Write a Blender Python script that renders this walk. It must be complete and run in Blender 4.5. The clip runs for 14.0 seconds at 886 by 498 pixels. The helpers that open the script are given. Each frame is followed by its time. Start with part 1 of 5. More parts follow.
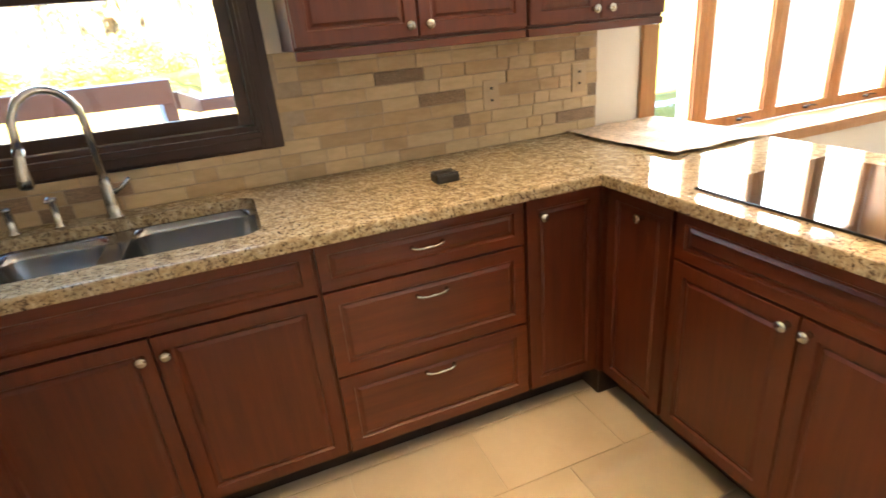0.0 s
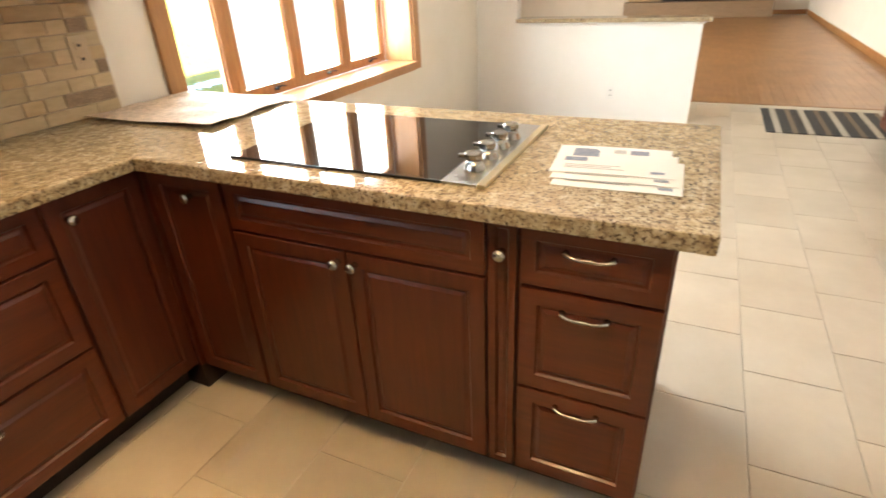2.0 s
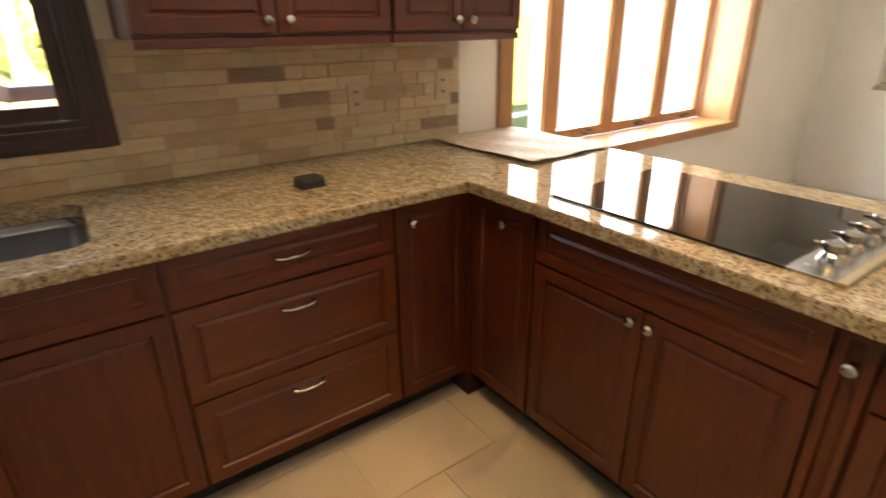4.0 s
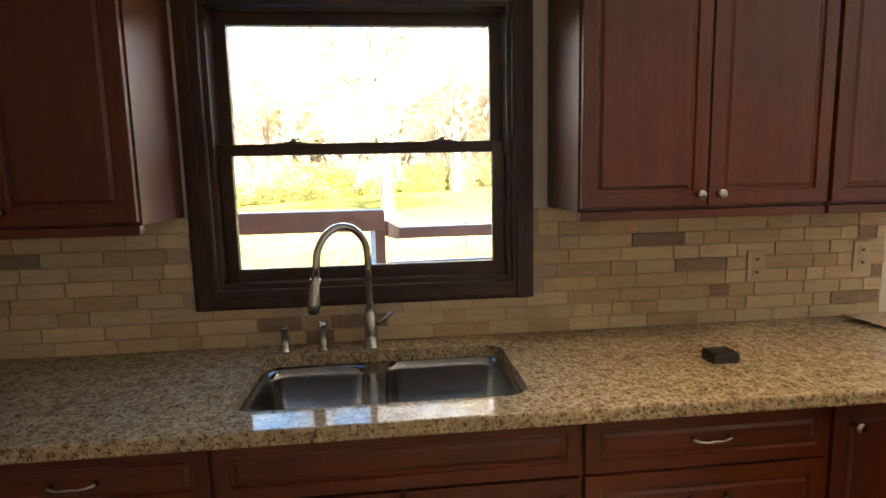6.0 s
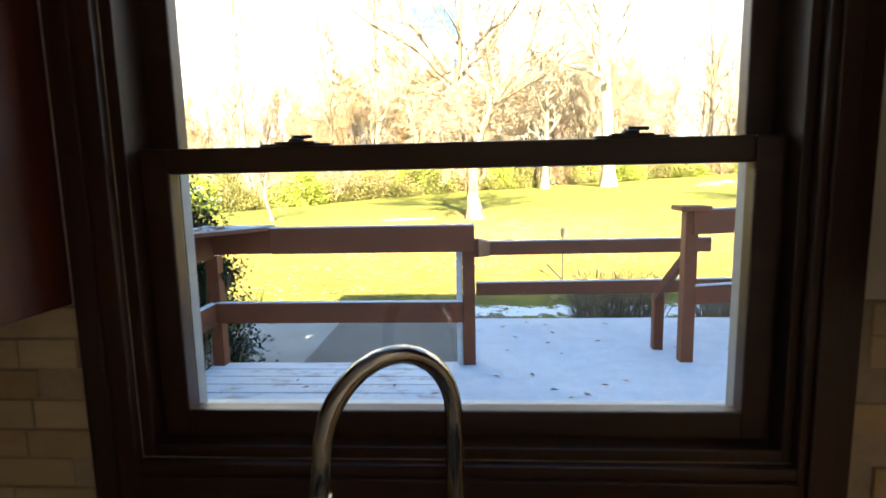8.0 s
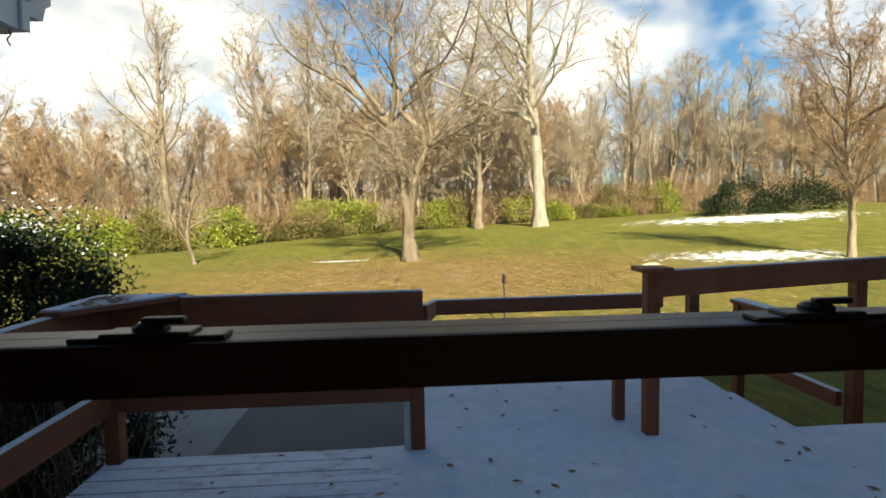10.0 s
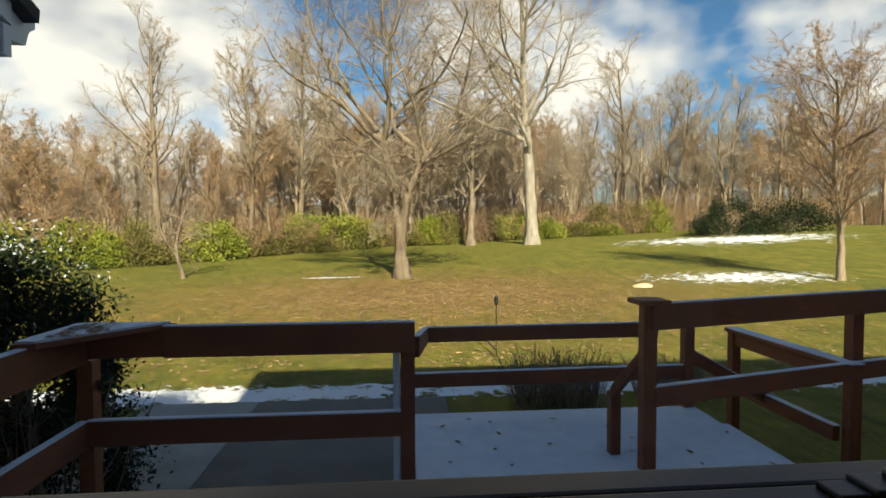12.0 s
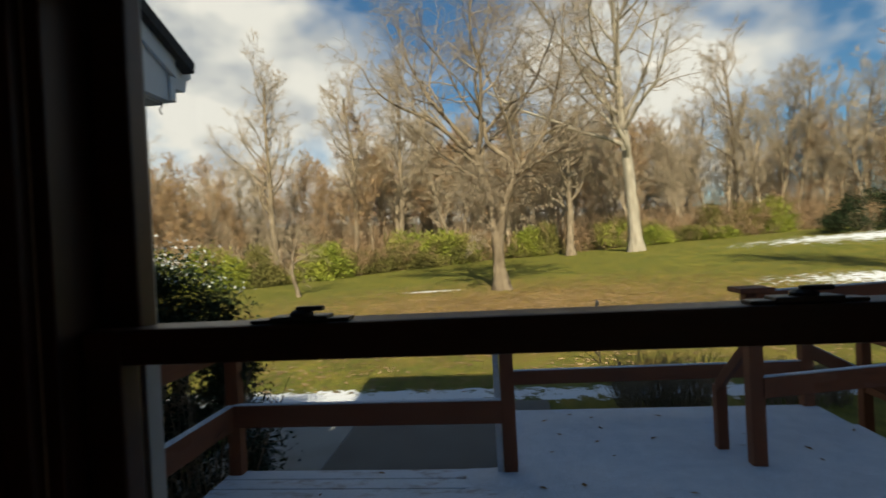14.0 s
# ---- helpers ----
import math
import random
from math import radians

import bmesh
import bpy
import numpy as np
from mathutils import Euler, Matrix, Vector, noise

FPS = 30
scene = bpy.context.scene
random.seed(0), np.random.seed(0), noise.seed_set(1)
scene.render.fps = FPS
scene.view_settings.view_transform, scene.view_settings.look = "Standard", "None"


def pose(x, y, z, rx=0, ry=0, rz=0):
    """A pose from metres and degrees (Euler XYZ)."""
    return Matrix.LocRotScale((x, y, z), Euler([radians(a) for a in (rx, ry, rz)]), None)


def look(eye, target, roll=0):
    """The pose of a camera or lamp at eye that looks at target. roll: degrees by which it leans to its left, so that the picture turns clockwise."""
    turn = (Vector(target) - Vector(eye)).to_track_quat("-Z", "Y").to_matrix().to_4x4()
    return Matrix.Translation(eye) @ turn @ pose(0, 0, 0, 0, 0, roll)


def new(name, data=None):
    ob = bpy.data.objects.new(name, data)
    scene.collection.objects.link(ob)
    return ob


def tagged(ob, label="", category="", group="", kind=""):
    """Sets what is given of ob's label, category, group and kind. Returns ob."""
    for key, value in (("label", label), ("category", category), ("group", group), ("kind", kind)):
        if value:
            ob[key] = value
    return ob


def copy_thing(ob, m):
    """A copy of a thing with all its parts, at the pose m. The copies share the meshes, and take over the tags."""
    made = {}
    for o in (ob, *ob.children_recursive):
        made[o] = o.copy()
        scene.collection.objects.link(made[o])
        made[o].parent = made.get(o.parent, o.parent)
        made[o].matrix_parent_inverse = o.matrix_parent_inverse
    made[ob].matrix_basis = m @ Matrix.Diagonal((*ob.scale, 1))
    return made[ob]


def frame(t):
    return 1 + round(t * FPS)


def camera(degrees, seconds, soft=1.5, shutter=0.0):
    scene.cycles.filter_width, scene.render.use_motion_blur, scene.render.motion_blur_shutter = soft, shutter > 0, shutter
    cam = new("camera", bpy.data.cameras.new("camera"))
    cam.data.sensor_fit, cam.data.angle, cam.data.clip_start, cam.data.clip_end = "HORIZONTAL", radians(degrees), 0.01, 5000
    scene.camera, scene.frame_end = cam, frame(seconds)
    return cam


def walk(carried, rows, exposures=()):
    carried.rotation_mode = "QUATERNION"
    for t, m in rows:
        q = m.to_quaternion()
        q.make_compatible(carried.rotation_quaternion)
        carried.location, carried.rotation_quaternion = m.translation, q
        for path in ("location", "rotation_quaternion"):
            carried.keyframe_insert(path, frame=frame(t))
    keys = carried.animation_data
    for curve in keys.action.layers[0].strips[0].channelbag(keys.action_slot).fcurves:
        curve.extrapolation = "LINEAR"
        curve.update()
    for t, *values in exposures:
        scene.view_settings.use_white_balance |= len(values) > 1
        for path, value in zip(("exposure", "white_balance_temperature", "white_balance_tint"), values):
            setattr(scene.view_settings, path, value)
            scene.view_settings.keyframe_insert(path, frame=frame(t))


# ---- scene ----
cam = camera(79.5, 14.0, soft=1.6, shutter=0.3)
PATH = [
    (0, (0.478, -2.066, 1.399), (1.111, -0.329, 0.637), -5.4),
    (0.5, (0.476, -2.071, 1.400), (1.409, -0.493, 0.599), -3.9),
    (1, (0.499, -2.078, 1.391), (1.669, -0.663, 0.598), -3.2),
    (1.5, (0.547, -2.101, 1.367), (1.936, -0.945, 0.509), -3.6),
    (2, (0.590, -2.141, 1.359), (2.183, -1.361, 0.434), -2.9),
    (2.5, (0.604, -2.152, 1.359), (2.272, -1.563, 0.426), -2.0),
    (3, (0.592, -2.119, 1.361), (2.221, -1.388, 0.461), -1.1),
    (3.5, (0.551, -2.052, 1.366), (1.974, -0.954, 0.488), -0.6),
    (4, (0.484, -2.026, 1.393), (1.559, -0.526, 0.623), -0.7),
    (4.6, (0.400, -1.985, 1.420), (1.020, -0.240, 0.800), -0.9),
    (5.5, (0.220, -1.900, 1.470), (0.450, 0.060, 1.090), -1.2),
    (6.3, (0.121, -1.793, 1.482), (0.249, 0.189, 1.245), -1.3),
    (6.5, (0.155, -1.706, 1.466), (0.138, 0.271, 1.164), -1.3),
    (7, (0.087, -1.392, 1.447), (0.116, 0.588, 1.168), -0.6),
    (7.5, (0.090, -1.064, 1.510), (0.109, 0.918, 1.247), -2.7),
    (8, (0.092, -0.791, 1.560), (-0.027, 1.187, 1.291), -1.2),
    (8.5, (0.021, -0.575, 1.597), (0.115, 1.410, 1.376), -2.3),
    (9, (-0.011, -0.453, 1.641), (0.092, 1.535, 1.448), -1.1),
    (9.2, (0.000, -0.425, 1.655), (0.100, 1.563, 1.478), -1.2),
    (10.2, (0.005, -0.340, 1.715), (0.145, 1.645, 1.590), -0.8),
    (11.3, (-0.003, -0.273, 1.787), (0.166, 1.718, 1.703), 0.2),
    (11.5, (-0.003, -0.273, 1.787), (0.166, 1.718, 1.703), 0.2),
    (12, (-0.001, -0.271, 1.785), (0.162, 1.721, 1.709), -0.2),
    (12.5, (0.004, -0.271, 1.786), (0.153, 1.722, 1.711), -0.6),
    (13, (0.006, -0.283, 1.788), (0.132, 1.712, 1.733), -1.1),
    (13.5, (0.013, -0.386, 1.748), (0.094, 1.612, 1.697), -2.3),
    (14, (0.031, -0.515, 1.686), (-0.174, 1.475, 1.675), -3.0),
]
walk(cam, [(t, look(e, a, r)) for t, e, a, r in PATH],
     exposures=[(0, 5.75, 6500, 4), (1.5, 5.5, 6500, 4), (3, 5.2, 6800, 6), (4.2, 4.9, 6800, 6), (6.3, 4.7, 6500, 5), (7, 4.4, 6700, 3), (7.6, 4.15, 6700, 3), (8.1, 3.45, 6700, 3), (8.5, 2.85, 6700, 3), (9, 2.25, 6700, 3), (9.8, 1.65, 6700, 3), (11.3, 1.15, 6700, 3), (13.2, 1.1, 6700, 3), (14, 0.8, 6700, 3)])

# ---- sky and sun: low November sun behind the house ----
SUN_EL, SUN_DIR = radians(33), Vector((-0.12, 1.0, 0)).normalized()
world = bpy.data.worlds.new("sky")
scene.world = world
world.use_nodes = True
wn, wl = world.node_tree.nodes, world.node_tree.links
wn.clear()
sky = wn.new("ShaderNodeTexSky")
sky.sky_type, sky.sun_disc = "NISHITA", False
sky.sun_elevation = SUN_EL
sky.sun_rotation = math.atan2(-SUN_DIR.x, -SUN_DIR.y)
sky.air_density, sky.dust_density = 1.0, 0.4
tc = wn.new("ShaderNodeTexCoord")
sep = wn.new("ShaderNodeSeparateXYZ")
mapn = wn.new("ShaderNodeMapping")
mapn.inputs["Location"].default_value = (2.35, 0.4, 0.3)
mapn.inputs["Scale"].default_value = (2.2, 2.2, 3.6)
cl = wn.new("ShaderNodeTexNoise")
cl.inputs["Scale"].default_value, cl.inputs["Detail"].default_value, cl.inputs["Roughness"].default_value = 1.25, 7, 0.52
ramp = wn.new("ShaderNodeValToRGB")
ramp.color_ramp.elements[0].position, ramp.color_ramp.elements[1].position = 0.44, 0.57
cl2 = wn.new("ShaderNodeTexNoise")
cl2.inputs["Scale"].default_value, cl2.inputs["Detail"].default_value = 3.1, 5
shade = wn.new("ShaderNodeValToRGB")
shade.color_ramp.elements[0].color, shade.color_ramp.elements[1].color = (8.0, 8.2, 8.6, 1), (13.5, 12.9, 12.1, 1)
shade.color_ramp.elements[0].position, shade.color_ramp.elements[1].position = 0.38, 0.56
mixc = wn.new("ShaderNodeMixRGB")
deep = wn.new("ShaderNodeMixRGB")
deep.blend_type = "MULTIPLY"
deep.inputs[0].default_value, deep.inputs[2].default_value = 1.0, (0.68, 1.08, 1.34, 1)
bg = wn.new("ShaderNodeBackground")
bg.inputs["Strength"].default_value = 0.037
out = wn.new("ShaderNodeOutputWorld")
toward = wn.new("ShaderNodeVectorMath")
toward.operation = "DOT_PRODUCT"
toward.inputs[1].default_value = Vector((-0.42, 0.84, 0.36)).normalized()
bank = wn.new("ShaderNodeMapRange")
bank.inputs["From Min"].default_value, bank.inputs["From Max"].default_value = 0.94, 1.0
bank.inputs["To Min"].default_value, bank.inputs["To Max"].default_value = 0.0, 0.16
thick = wn.new("ShaderNodeMath")
wl.new(tc.outputs["Generated"], toward.inputs[0])
wl.new(toward.outputs["Value"], bank.inputs["Value"])
wl.new(bank.outputs[0], thick.inputs[0])
wl.new(cl.outputs["Fac"], thick.inputs[1])
high = wn.new("ShaderNodeMapRange")
high.inputs["From Min"].default_value, high.inputs["From Max"].default_value = 0.35, 0.75
high.inputs["To Min"].default_value, high.inputs["To Max"].default_value = 0.0, -0.16
rare = wn.new("ShaderNodeMath")
wl.new(tc.outputs["Generated"], sep.inputs[0])
wl.new(sep.outputs["Z"], high.inputs["Value"])
wl.new(high.outputs[0], rare.inputs[0])
wl.new(thick.outputs[0], rare.inputs[1])
for a, b in ((tc.outputs["Generated"], mapn.inputs["Vector"]), (mapn.outputs[0], cl.inputs["Vector"]), (mapn.outputs[0], cl2.inputs["Vector"]),
             (rare.outputs[0], ramp.inputs[0]), (cl2.outputs["Fac"], shade.inputs[0]),
             (ramp.outputs[0], mixc.inputs[0]), (sky.outputs[0], deep.inputs[1]), (deep.outputs[0], mixc.inputs[1]), (shade.outputs[0], mixc.inputs[2]),
             (mixc.outputs[0], bg.inputs["Color"]), (bg.outputs[0], out.inputs["Surface"])):
    wl.new(a, b)
sun = new("sun", bpy.data.lights.new("sun", "SUN"))
sun.data.energy, sun.data.angle, sun.data.color = 5.0, radians(0.5), (1, 0.885, 0.69)
sun.matrix_world = look((0, 0, 30), Vector((0, 0, 30)) + SUN_DIR * math.cos(SUN_EL) - Vector((0, 0, math.sin(SUN_EL))))


def area(name, eye, target, sx, sy, watts, colour, shape="RECTANGLE"):
    li = bpy.data.lights.new(name, "AREA")
    li.shape, li.size, li.size_y, li.energy, li.color = shape, sx, sy, watts, colour
    ob = new(name, li)
    ob.matrix_world = look(eye, target)
    return ob


area("window_light", (3.48, 0.335, 1.42), (3.48, -1, 1.42), 2.22, 1.39, 5.6, (0.95, 0.97, 1.0))
area("garden_door_light", (11.0, 3.35, 1.4), (11.0, 0, 1.2), 2.2, 1.9, 11, (1.0, 0.96, 0.9))


# ---- materials ----
def mat(name, rough=0.5, metal=0.0, spec=0.5, coat=0.0):
    m = bpy.data.materials.new(name)
    m.use_nodes = True
    n, l = m.node_tree.nodes, m.node_tree.links
    p = n["Principled BSDF"]
    p.inputs["Roughness"].default_value, p.inputs["Metallic"].default_value = rough, metal
    p.inputs["Specular IOR Level"].default_value, p.inputs["Coat Weight"].default_value = spec, coat
    return m, n, l, p


def coords(n, l, scale, obj=True, turn=(0, 0, 0)):
    t = n.new("ShaderNodeTexCoord")
    if obj:
        g = n.new("ShaderNodeNewGeometry")
        src = g.outputs["Position"]
    else:
        src = t.outputs["Object"]
    mp = n.new("ShaderNodeMapping")
    mp.inputs["Scale"].default_value = scale
    mp.inputs["Rotation"].default_value = turn
    l.new(src, mp.inputs["Vector"])
    return mp.outputs[0]


def noise_ramp(n, l, vec, scale, stops, detail=6, rough=0.6):
    t = n.new("ShaderNodeTexNoise")
    t.inputs["Scale"].default_value, t.inputs["Detail"].default_value, t.inputs["Roughness"].default_value = scale, detail, rough
    l.new(vec, t.inputs["Vector"])
    r = n.new("ShaderNodeValToRGB")
    e = r.color_ramp.elements
    while len(e) < len(stops):
        e.new(0.5)
    for k, (pos, c) in zip(e, stops):
        k.position, k.color = pos, (*c, 1)
    l.new(t.outputs["Fac"], r.inputs[0])
    return r.outputs[0], t.outputs["Fac"]


def bump(n, l, p, height, strength=0.2, dist=0.01):
    b = n.new("ShaderNodeBump")
    b.inputs["Strength"].default_value, b.inputs["Distance"].default_value = strength, dist
    l.new(height, b.inputs["Height"])
    l.new(b.outputs[0], p.inputs["Normal"])


def mixed(n, l, fac, a, b, mode="MIX"):
    m = n.new("ShaderNodeMixRGB")
    m.blend_type = mode
    for s, v in ((0, fac), (1, a), (2, b)):
        if hasattr(v, "links"):
            l.new(v, m.inputs[s])
        else:
            m.inputs[s].default_value = v if s == 0 else (*v, 1)
    return m.outputs[0]


def simple(name, a, b, scale=8, rough=0.5, metal=0.0, bumps=0.1, dist=0.003, stretch=(1, 1, 1), spec=0.5, coat=0.0, per_object=0.0, fine=0):
    """Two colours mixed by noise, with fine relief; per_object varies the tone from piece to piece."""
    m, n, l, p = mat(name, rough, metal, spec, coat)
    vec = coords(n, l, stretch)
    col, f = noise_ramp(n, l, vec, scale, [(0.3, a), (0.7, b)])
    if fine:
        c2, f2 = noise_ramp(n, l, vec, fine, [(0.35, (0.7, 0.7, 0.7)), (0.65, (1.15, 1.15, 1.15))])
        col = mixed(n, l, 1.0, col, c2, "MULTIPLY")
        f = f2
    if per_object:
        o = n.new("ShaderNodeObjectInfo")
        r = n.new("ShaderNodeMapRange")
        r.inputs["To Min"].default_value, r.inputs["To Max"].default_value = 1 - per_object, 1 + per_object
        l.new(o.outputs["Random"], r.inputs["Value"])
        col = mixed(n, l, 1.0, col, r.outputs[0], "MULTIPLY")
    l.new(col, p.inputs["Base Color"])
    if bumps:
        bump(n, l, p, f, bumps, dist)
    return m


def wood(name, dark, light, axis="z", scale=9, rough=0.35, coat=0.0, stretch=14):
    m, n, l, p = mat(name, rough, 0, 0.5, coat)
    p.inputs["Coat Roughness"].default_value = 0.15
    sc = {"x": (1, stretch, stretch), "y": (stretch, 1, stretch), "z": (stretch, stretch, 1)}[axis]
    vec = coords(n, l, sc)
    col, f = noise_ramp(n, l, vec, scale * 0.35, [(0.25, dark), (0.75, light)], 8, 0.65)
    big, _ = noise_ramp(n, l, coords(n, l, (1, 1, 1)), 2.3, [(0.3, (0.8, 0.78, 0.76)), (0.7, (1.12, 1.12, 1.12))])
    col = mixed(n, l, 1.0, col, big, "MULTIPLY")
    l.new(col, p.inputs["Base Color"])
    bump(n, l, p, f, 0.08, 0.002)
    return m


M = {}
M["cherry"] = wood("cherry_cabinet_wood", (0.060, 0.0098, 0.0024), (0.120, 0.0210, 0.0044), "z", 8, 0.44, 0.08)
M["cherry_h"] = wood("cherry_drawer_wood", (0.066, 0.0108, 0.0026), (0.132, 0.0235, 0.0050), "x", 8, 0.38, 0.14)
M["cherry_y"] = wood("cherry_drawer_wood_end", (0.066, 0.0108, 0.0026), (0.132, 0.0235, 0.0050), "y", 8, 0.38, 0.14)
M["trim_dark"] = wood("dark_window_wood", (0.027, 0.010, 0.006), (0.058, 0.021, 0.010), "z", 8, 0.42)
M["trim_dark_h"] = wood("dark_window_wood_rail", (0.027, 0.010, 0.006), (0.058, 0.021, 0.010), "x", 8, 0.42)
M["oak"] = wood("honey_wood", (0.33, 0.15, 0.055), (0.50, 0.26, 0.10), "z", 8, 0.38)
M["oak_h"] = wood("honey_wood_rail", (0.33, 0.15, 0.055), (0.50, 0.26, 0.10), "x", 8, 0.34)
M["floor_wood"] = wood("brown_floor_boards", (0.30, 0.15, 0.062), (0.46, 0.265, 0.125), "x", 6, 0.3)
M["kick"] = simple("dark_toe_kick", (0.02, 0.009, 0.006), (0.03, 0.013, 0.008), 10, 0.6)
M["wall"] = simple("cream_wall_paint", (0.74, 0.68, 0.58), (0.78, 0.72, 0.63), 3, 0.75, bumps=0.04)
M["white_wall"] = simple("white_wall_paint", (0.80, 0.77, 0.72), (0.84, 0.81, 0.76), 3, 0.75, bumps=0.04)
M["ceiling"] = simple("white_ceiling_paint", (0.8, 0.78, 0.75), (0.84, 0.82, 0.79), 4, 0.85, bumps=0.05)
M["steel"] = simple("brushed_steel", (0.42, 0.42, 0.42), (0.54, 0.54, 0.53), 30, 0.26, 1.0, 0.03, 0.001, (1, 12, 1))
M["sink_steel"] = simple("sink_steel", (0.36, 0.355, 0.35), (0.46, 0.455, 0.45), 30, 0.15, 1.0, 0.02, 0.001)
M["brass_trim"] = simple("brass_toned_steel", (0.58, 0.49, 0.30), (0.68, 0.58, 0.36), 30, 0.28, 1.0, 0.0)
M["dark_chrome"] = simple("polished_knob_metal", (0.34, 0.32, 0.29), (0.46, 0.43, 0.39), 40, 0.16, 1.0, 0.0)
M["chrome"] = simple("satin_nickel", (0.46, 0.44, 0.40), (0.56, 0.54, 0.50), 40, 0.2, 1.0, 0.0)
M["black"] = simple("black_plastic", (0.015, 0.014, 0.013), (0.03, 0.028, 0.026), 20, 0.4)
M["black_glass"] = simple("black_ceramic_glass", (0.006, 0.006, 0.007), (0.009, 0.009, 0.01), 5, 0.04, 0, 0.0, spec=0.6)
M["grout"] = simple("sandy_grout", (0.40, 0.31, 0.21), (0.48, 0.38, 0.27), 60, 0.9, bumps=0.3)
M["stone_light"] = simple("honed_travertine", (0.50, 0.375, 0.215), (0.62, 0.48, 0.29), 14, 0.45, bumps=0.25, dist=0.002, stretch=(1, 1, 3), per_object=0.13)
M["stone_tan"] = simple("tan_travertine", (0.43, 0.30, 0.16), (0.54, 0.39, 0.22), 14, 0.45, bumps=0.25, dist=0.002, stretch=(1, 1, 3), per_object=0.13)
M["stone_dark"] = simple("dark_travertine", (0.24, 0.16, 0.095), (0.33, 0.225, 0.14), 14, 0.45, bumps=0.25, dist=0.002, stretch=(1, 1, 3), per_object=0.2, fine=90)
M["tile"] = simple("beige_stone_floor_tile", (0.47, 0.395, 0.295), (0.56, 0.485, 0.38), 3, 0.30, bumps=0.05, dist=0.002, per_object=0.06)
M["tile_grout"] = simple("pale_floor_grout", (0.50, 0.45, 0.37), (0.57, 0.52, 0.43), 60, 0.85, bumps=0.2)
M["paper"] = simple("white_paper", (0.78, 0.76, 0.72), (0.82, 0.80, 0.76), 4, 0.7, bumps=0.05)
M["print_blue"] = simple("blue_grey_print", (0.16, 0.19, 0.28), (0.3, 0.32, 0.38), 60, 0.7, bumps=0)
M["print_grey"] = simple("grey_print", (0.35, 0.33, 0.32), (0.5, 0.48, 0.46), 60, 0.7, bumps=0)
M["card"] = simple("tan_packing_paper", (0.60, 0.46, 0.32), (0.68, 0.54, 0.39), 6, 0.75, bumps=0.2, fine=60)
M["rug_dark"] = simple("charcoal_rug_yarn", (0.03, 0.03, 0.03), (0.06, 0.055, 0.05), 200, 0.95, bumps=0.6)
M["rug_light"] = simple("oatmeal_rug_yarn", (0.38, 0.33, 0.26), (0.5, 0.45, 0.37), 200, 0.95, bumps=0.6)
M["rug_brown"] = simple("brown_rug_yarn", (0.14, 0.1, 0.07), (0.2, 0.15, 0.1), 200, 0.95, bumps=0.6)
M["plastic_white"] = simple("white_plastic", (0.76, 0.74, 0.7), (0.8, 0.78, 0.74), 10, 0.4, bumps=0)
M["siding"] = simple("white_painted_siding", (0.66, 0.68, 0.70), (0.76, 0.77, 0.78), 5, 0.6, bumps=0.05)
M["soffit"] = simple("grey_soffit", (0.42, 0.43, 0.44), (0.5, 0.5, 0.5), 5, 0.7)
M["roof"] = simple("dark_asphalt_shingle", (0.03, 0.028, 0.026), (0.07, 0.065, 0.06), 60, 0.95, bumps=0.5, dist=0.01)
M["redwood"] = wood("red_stained_deck_wood", (0.105, 0.031, 0.011), (0.195, 0.060, 0.021), "x", 7, 0.65)
M["redwood_z"] = wood("red_stained_post_wood", (0.105, 0.031, 0.011), (0.195, 0.060, 0.021), "z", 7, 0.65)
M["redwood_y"] = wood("red_stained_side_wood", (0.105, 0.031, 0.011), (0.195, 0.060, 0.021), "y", 7, 0.65)
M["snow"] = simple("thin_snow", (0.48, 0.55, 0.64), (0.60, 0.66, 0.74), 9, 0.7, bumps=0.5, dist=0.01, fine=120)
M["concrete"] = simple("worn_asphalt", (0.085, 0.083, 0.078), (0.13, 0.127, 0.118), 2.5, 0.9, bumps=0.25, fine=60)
M["brick"] = simple("brown_house_brick", (0.13, 0.085, 0.065), (0.24, 0.165, 0.125), 22, 0.9, bumps=0.5, dist=0.004, per_object=0.25, fine=140)
M["vinyl"] = simple("grey_vinyl_track", (0.30, 0.32, 0.33), (0.38, 0.40, 0.41), 12, 0.5, bumps=0.05)
# paler tone for the drive west of the roof's shadow edge
M["slab"] = simple("drive_pale_side", (0.20, 0.20, 0.19), (0.29, 0.29, 0.28), 2.5, 0.9, bumps=0.25, fine=70)
M["almond"] = simple("almond_plastic", (0.50, 0.38, 0.24), (0.56, 0.43, 0.28), 10, 0.4, bumps=0)

m, n, l, p = mat("glass", 0.0)
n.remove(p)
tr, gl, mx, lw, pw = n.new("ShaderNodeBsdfTransparent"), n.new("ShaderNodeBsdfGlossy"), n.new("ShaderNodeMixShader"), n.new("ShaderNodeLayerWeight"), n.new("ShaderNodeMath")
gl.inputs["Roughness"].default_value = 0.0
lw.inputs["Blend"].default_value = 0.5
pw.operation = "POWER"
pw.inputs[1].default_value = 4.0
sc = n.new("ShaderNodeMath")
sc.operation = "MULTIPLY_ADD"
sc.inputs[1].default_value, sc.inputs[2].default_value = 0.6, 0.025
l.new(lw.outputs["Facing"], pw.inputs[0]), l.new(pw.outputs[0], sc.inputs[0])
l.new(sc.outputs[0], mx.inputs[0]), l.new(tr.outputs[0], mx.inputs[1]), l.new(gl.outputs[0], mx.inputs[2])
l.new(mx.outputs[0], n["Material Output"].inputs["Surface"])
M["glass"] = m

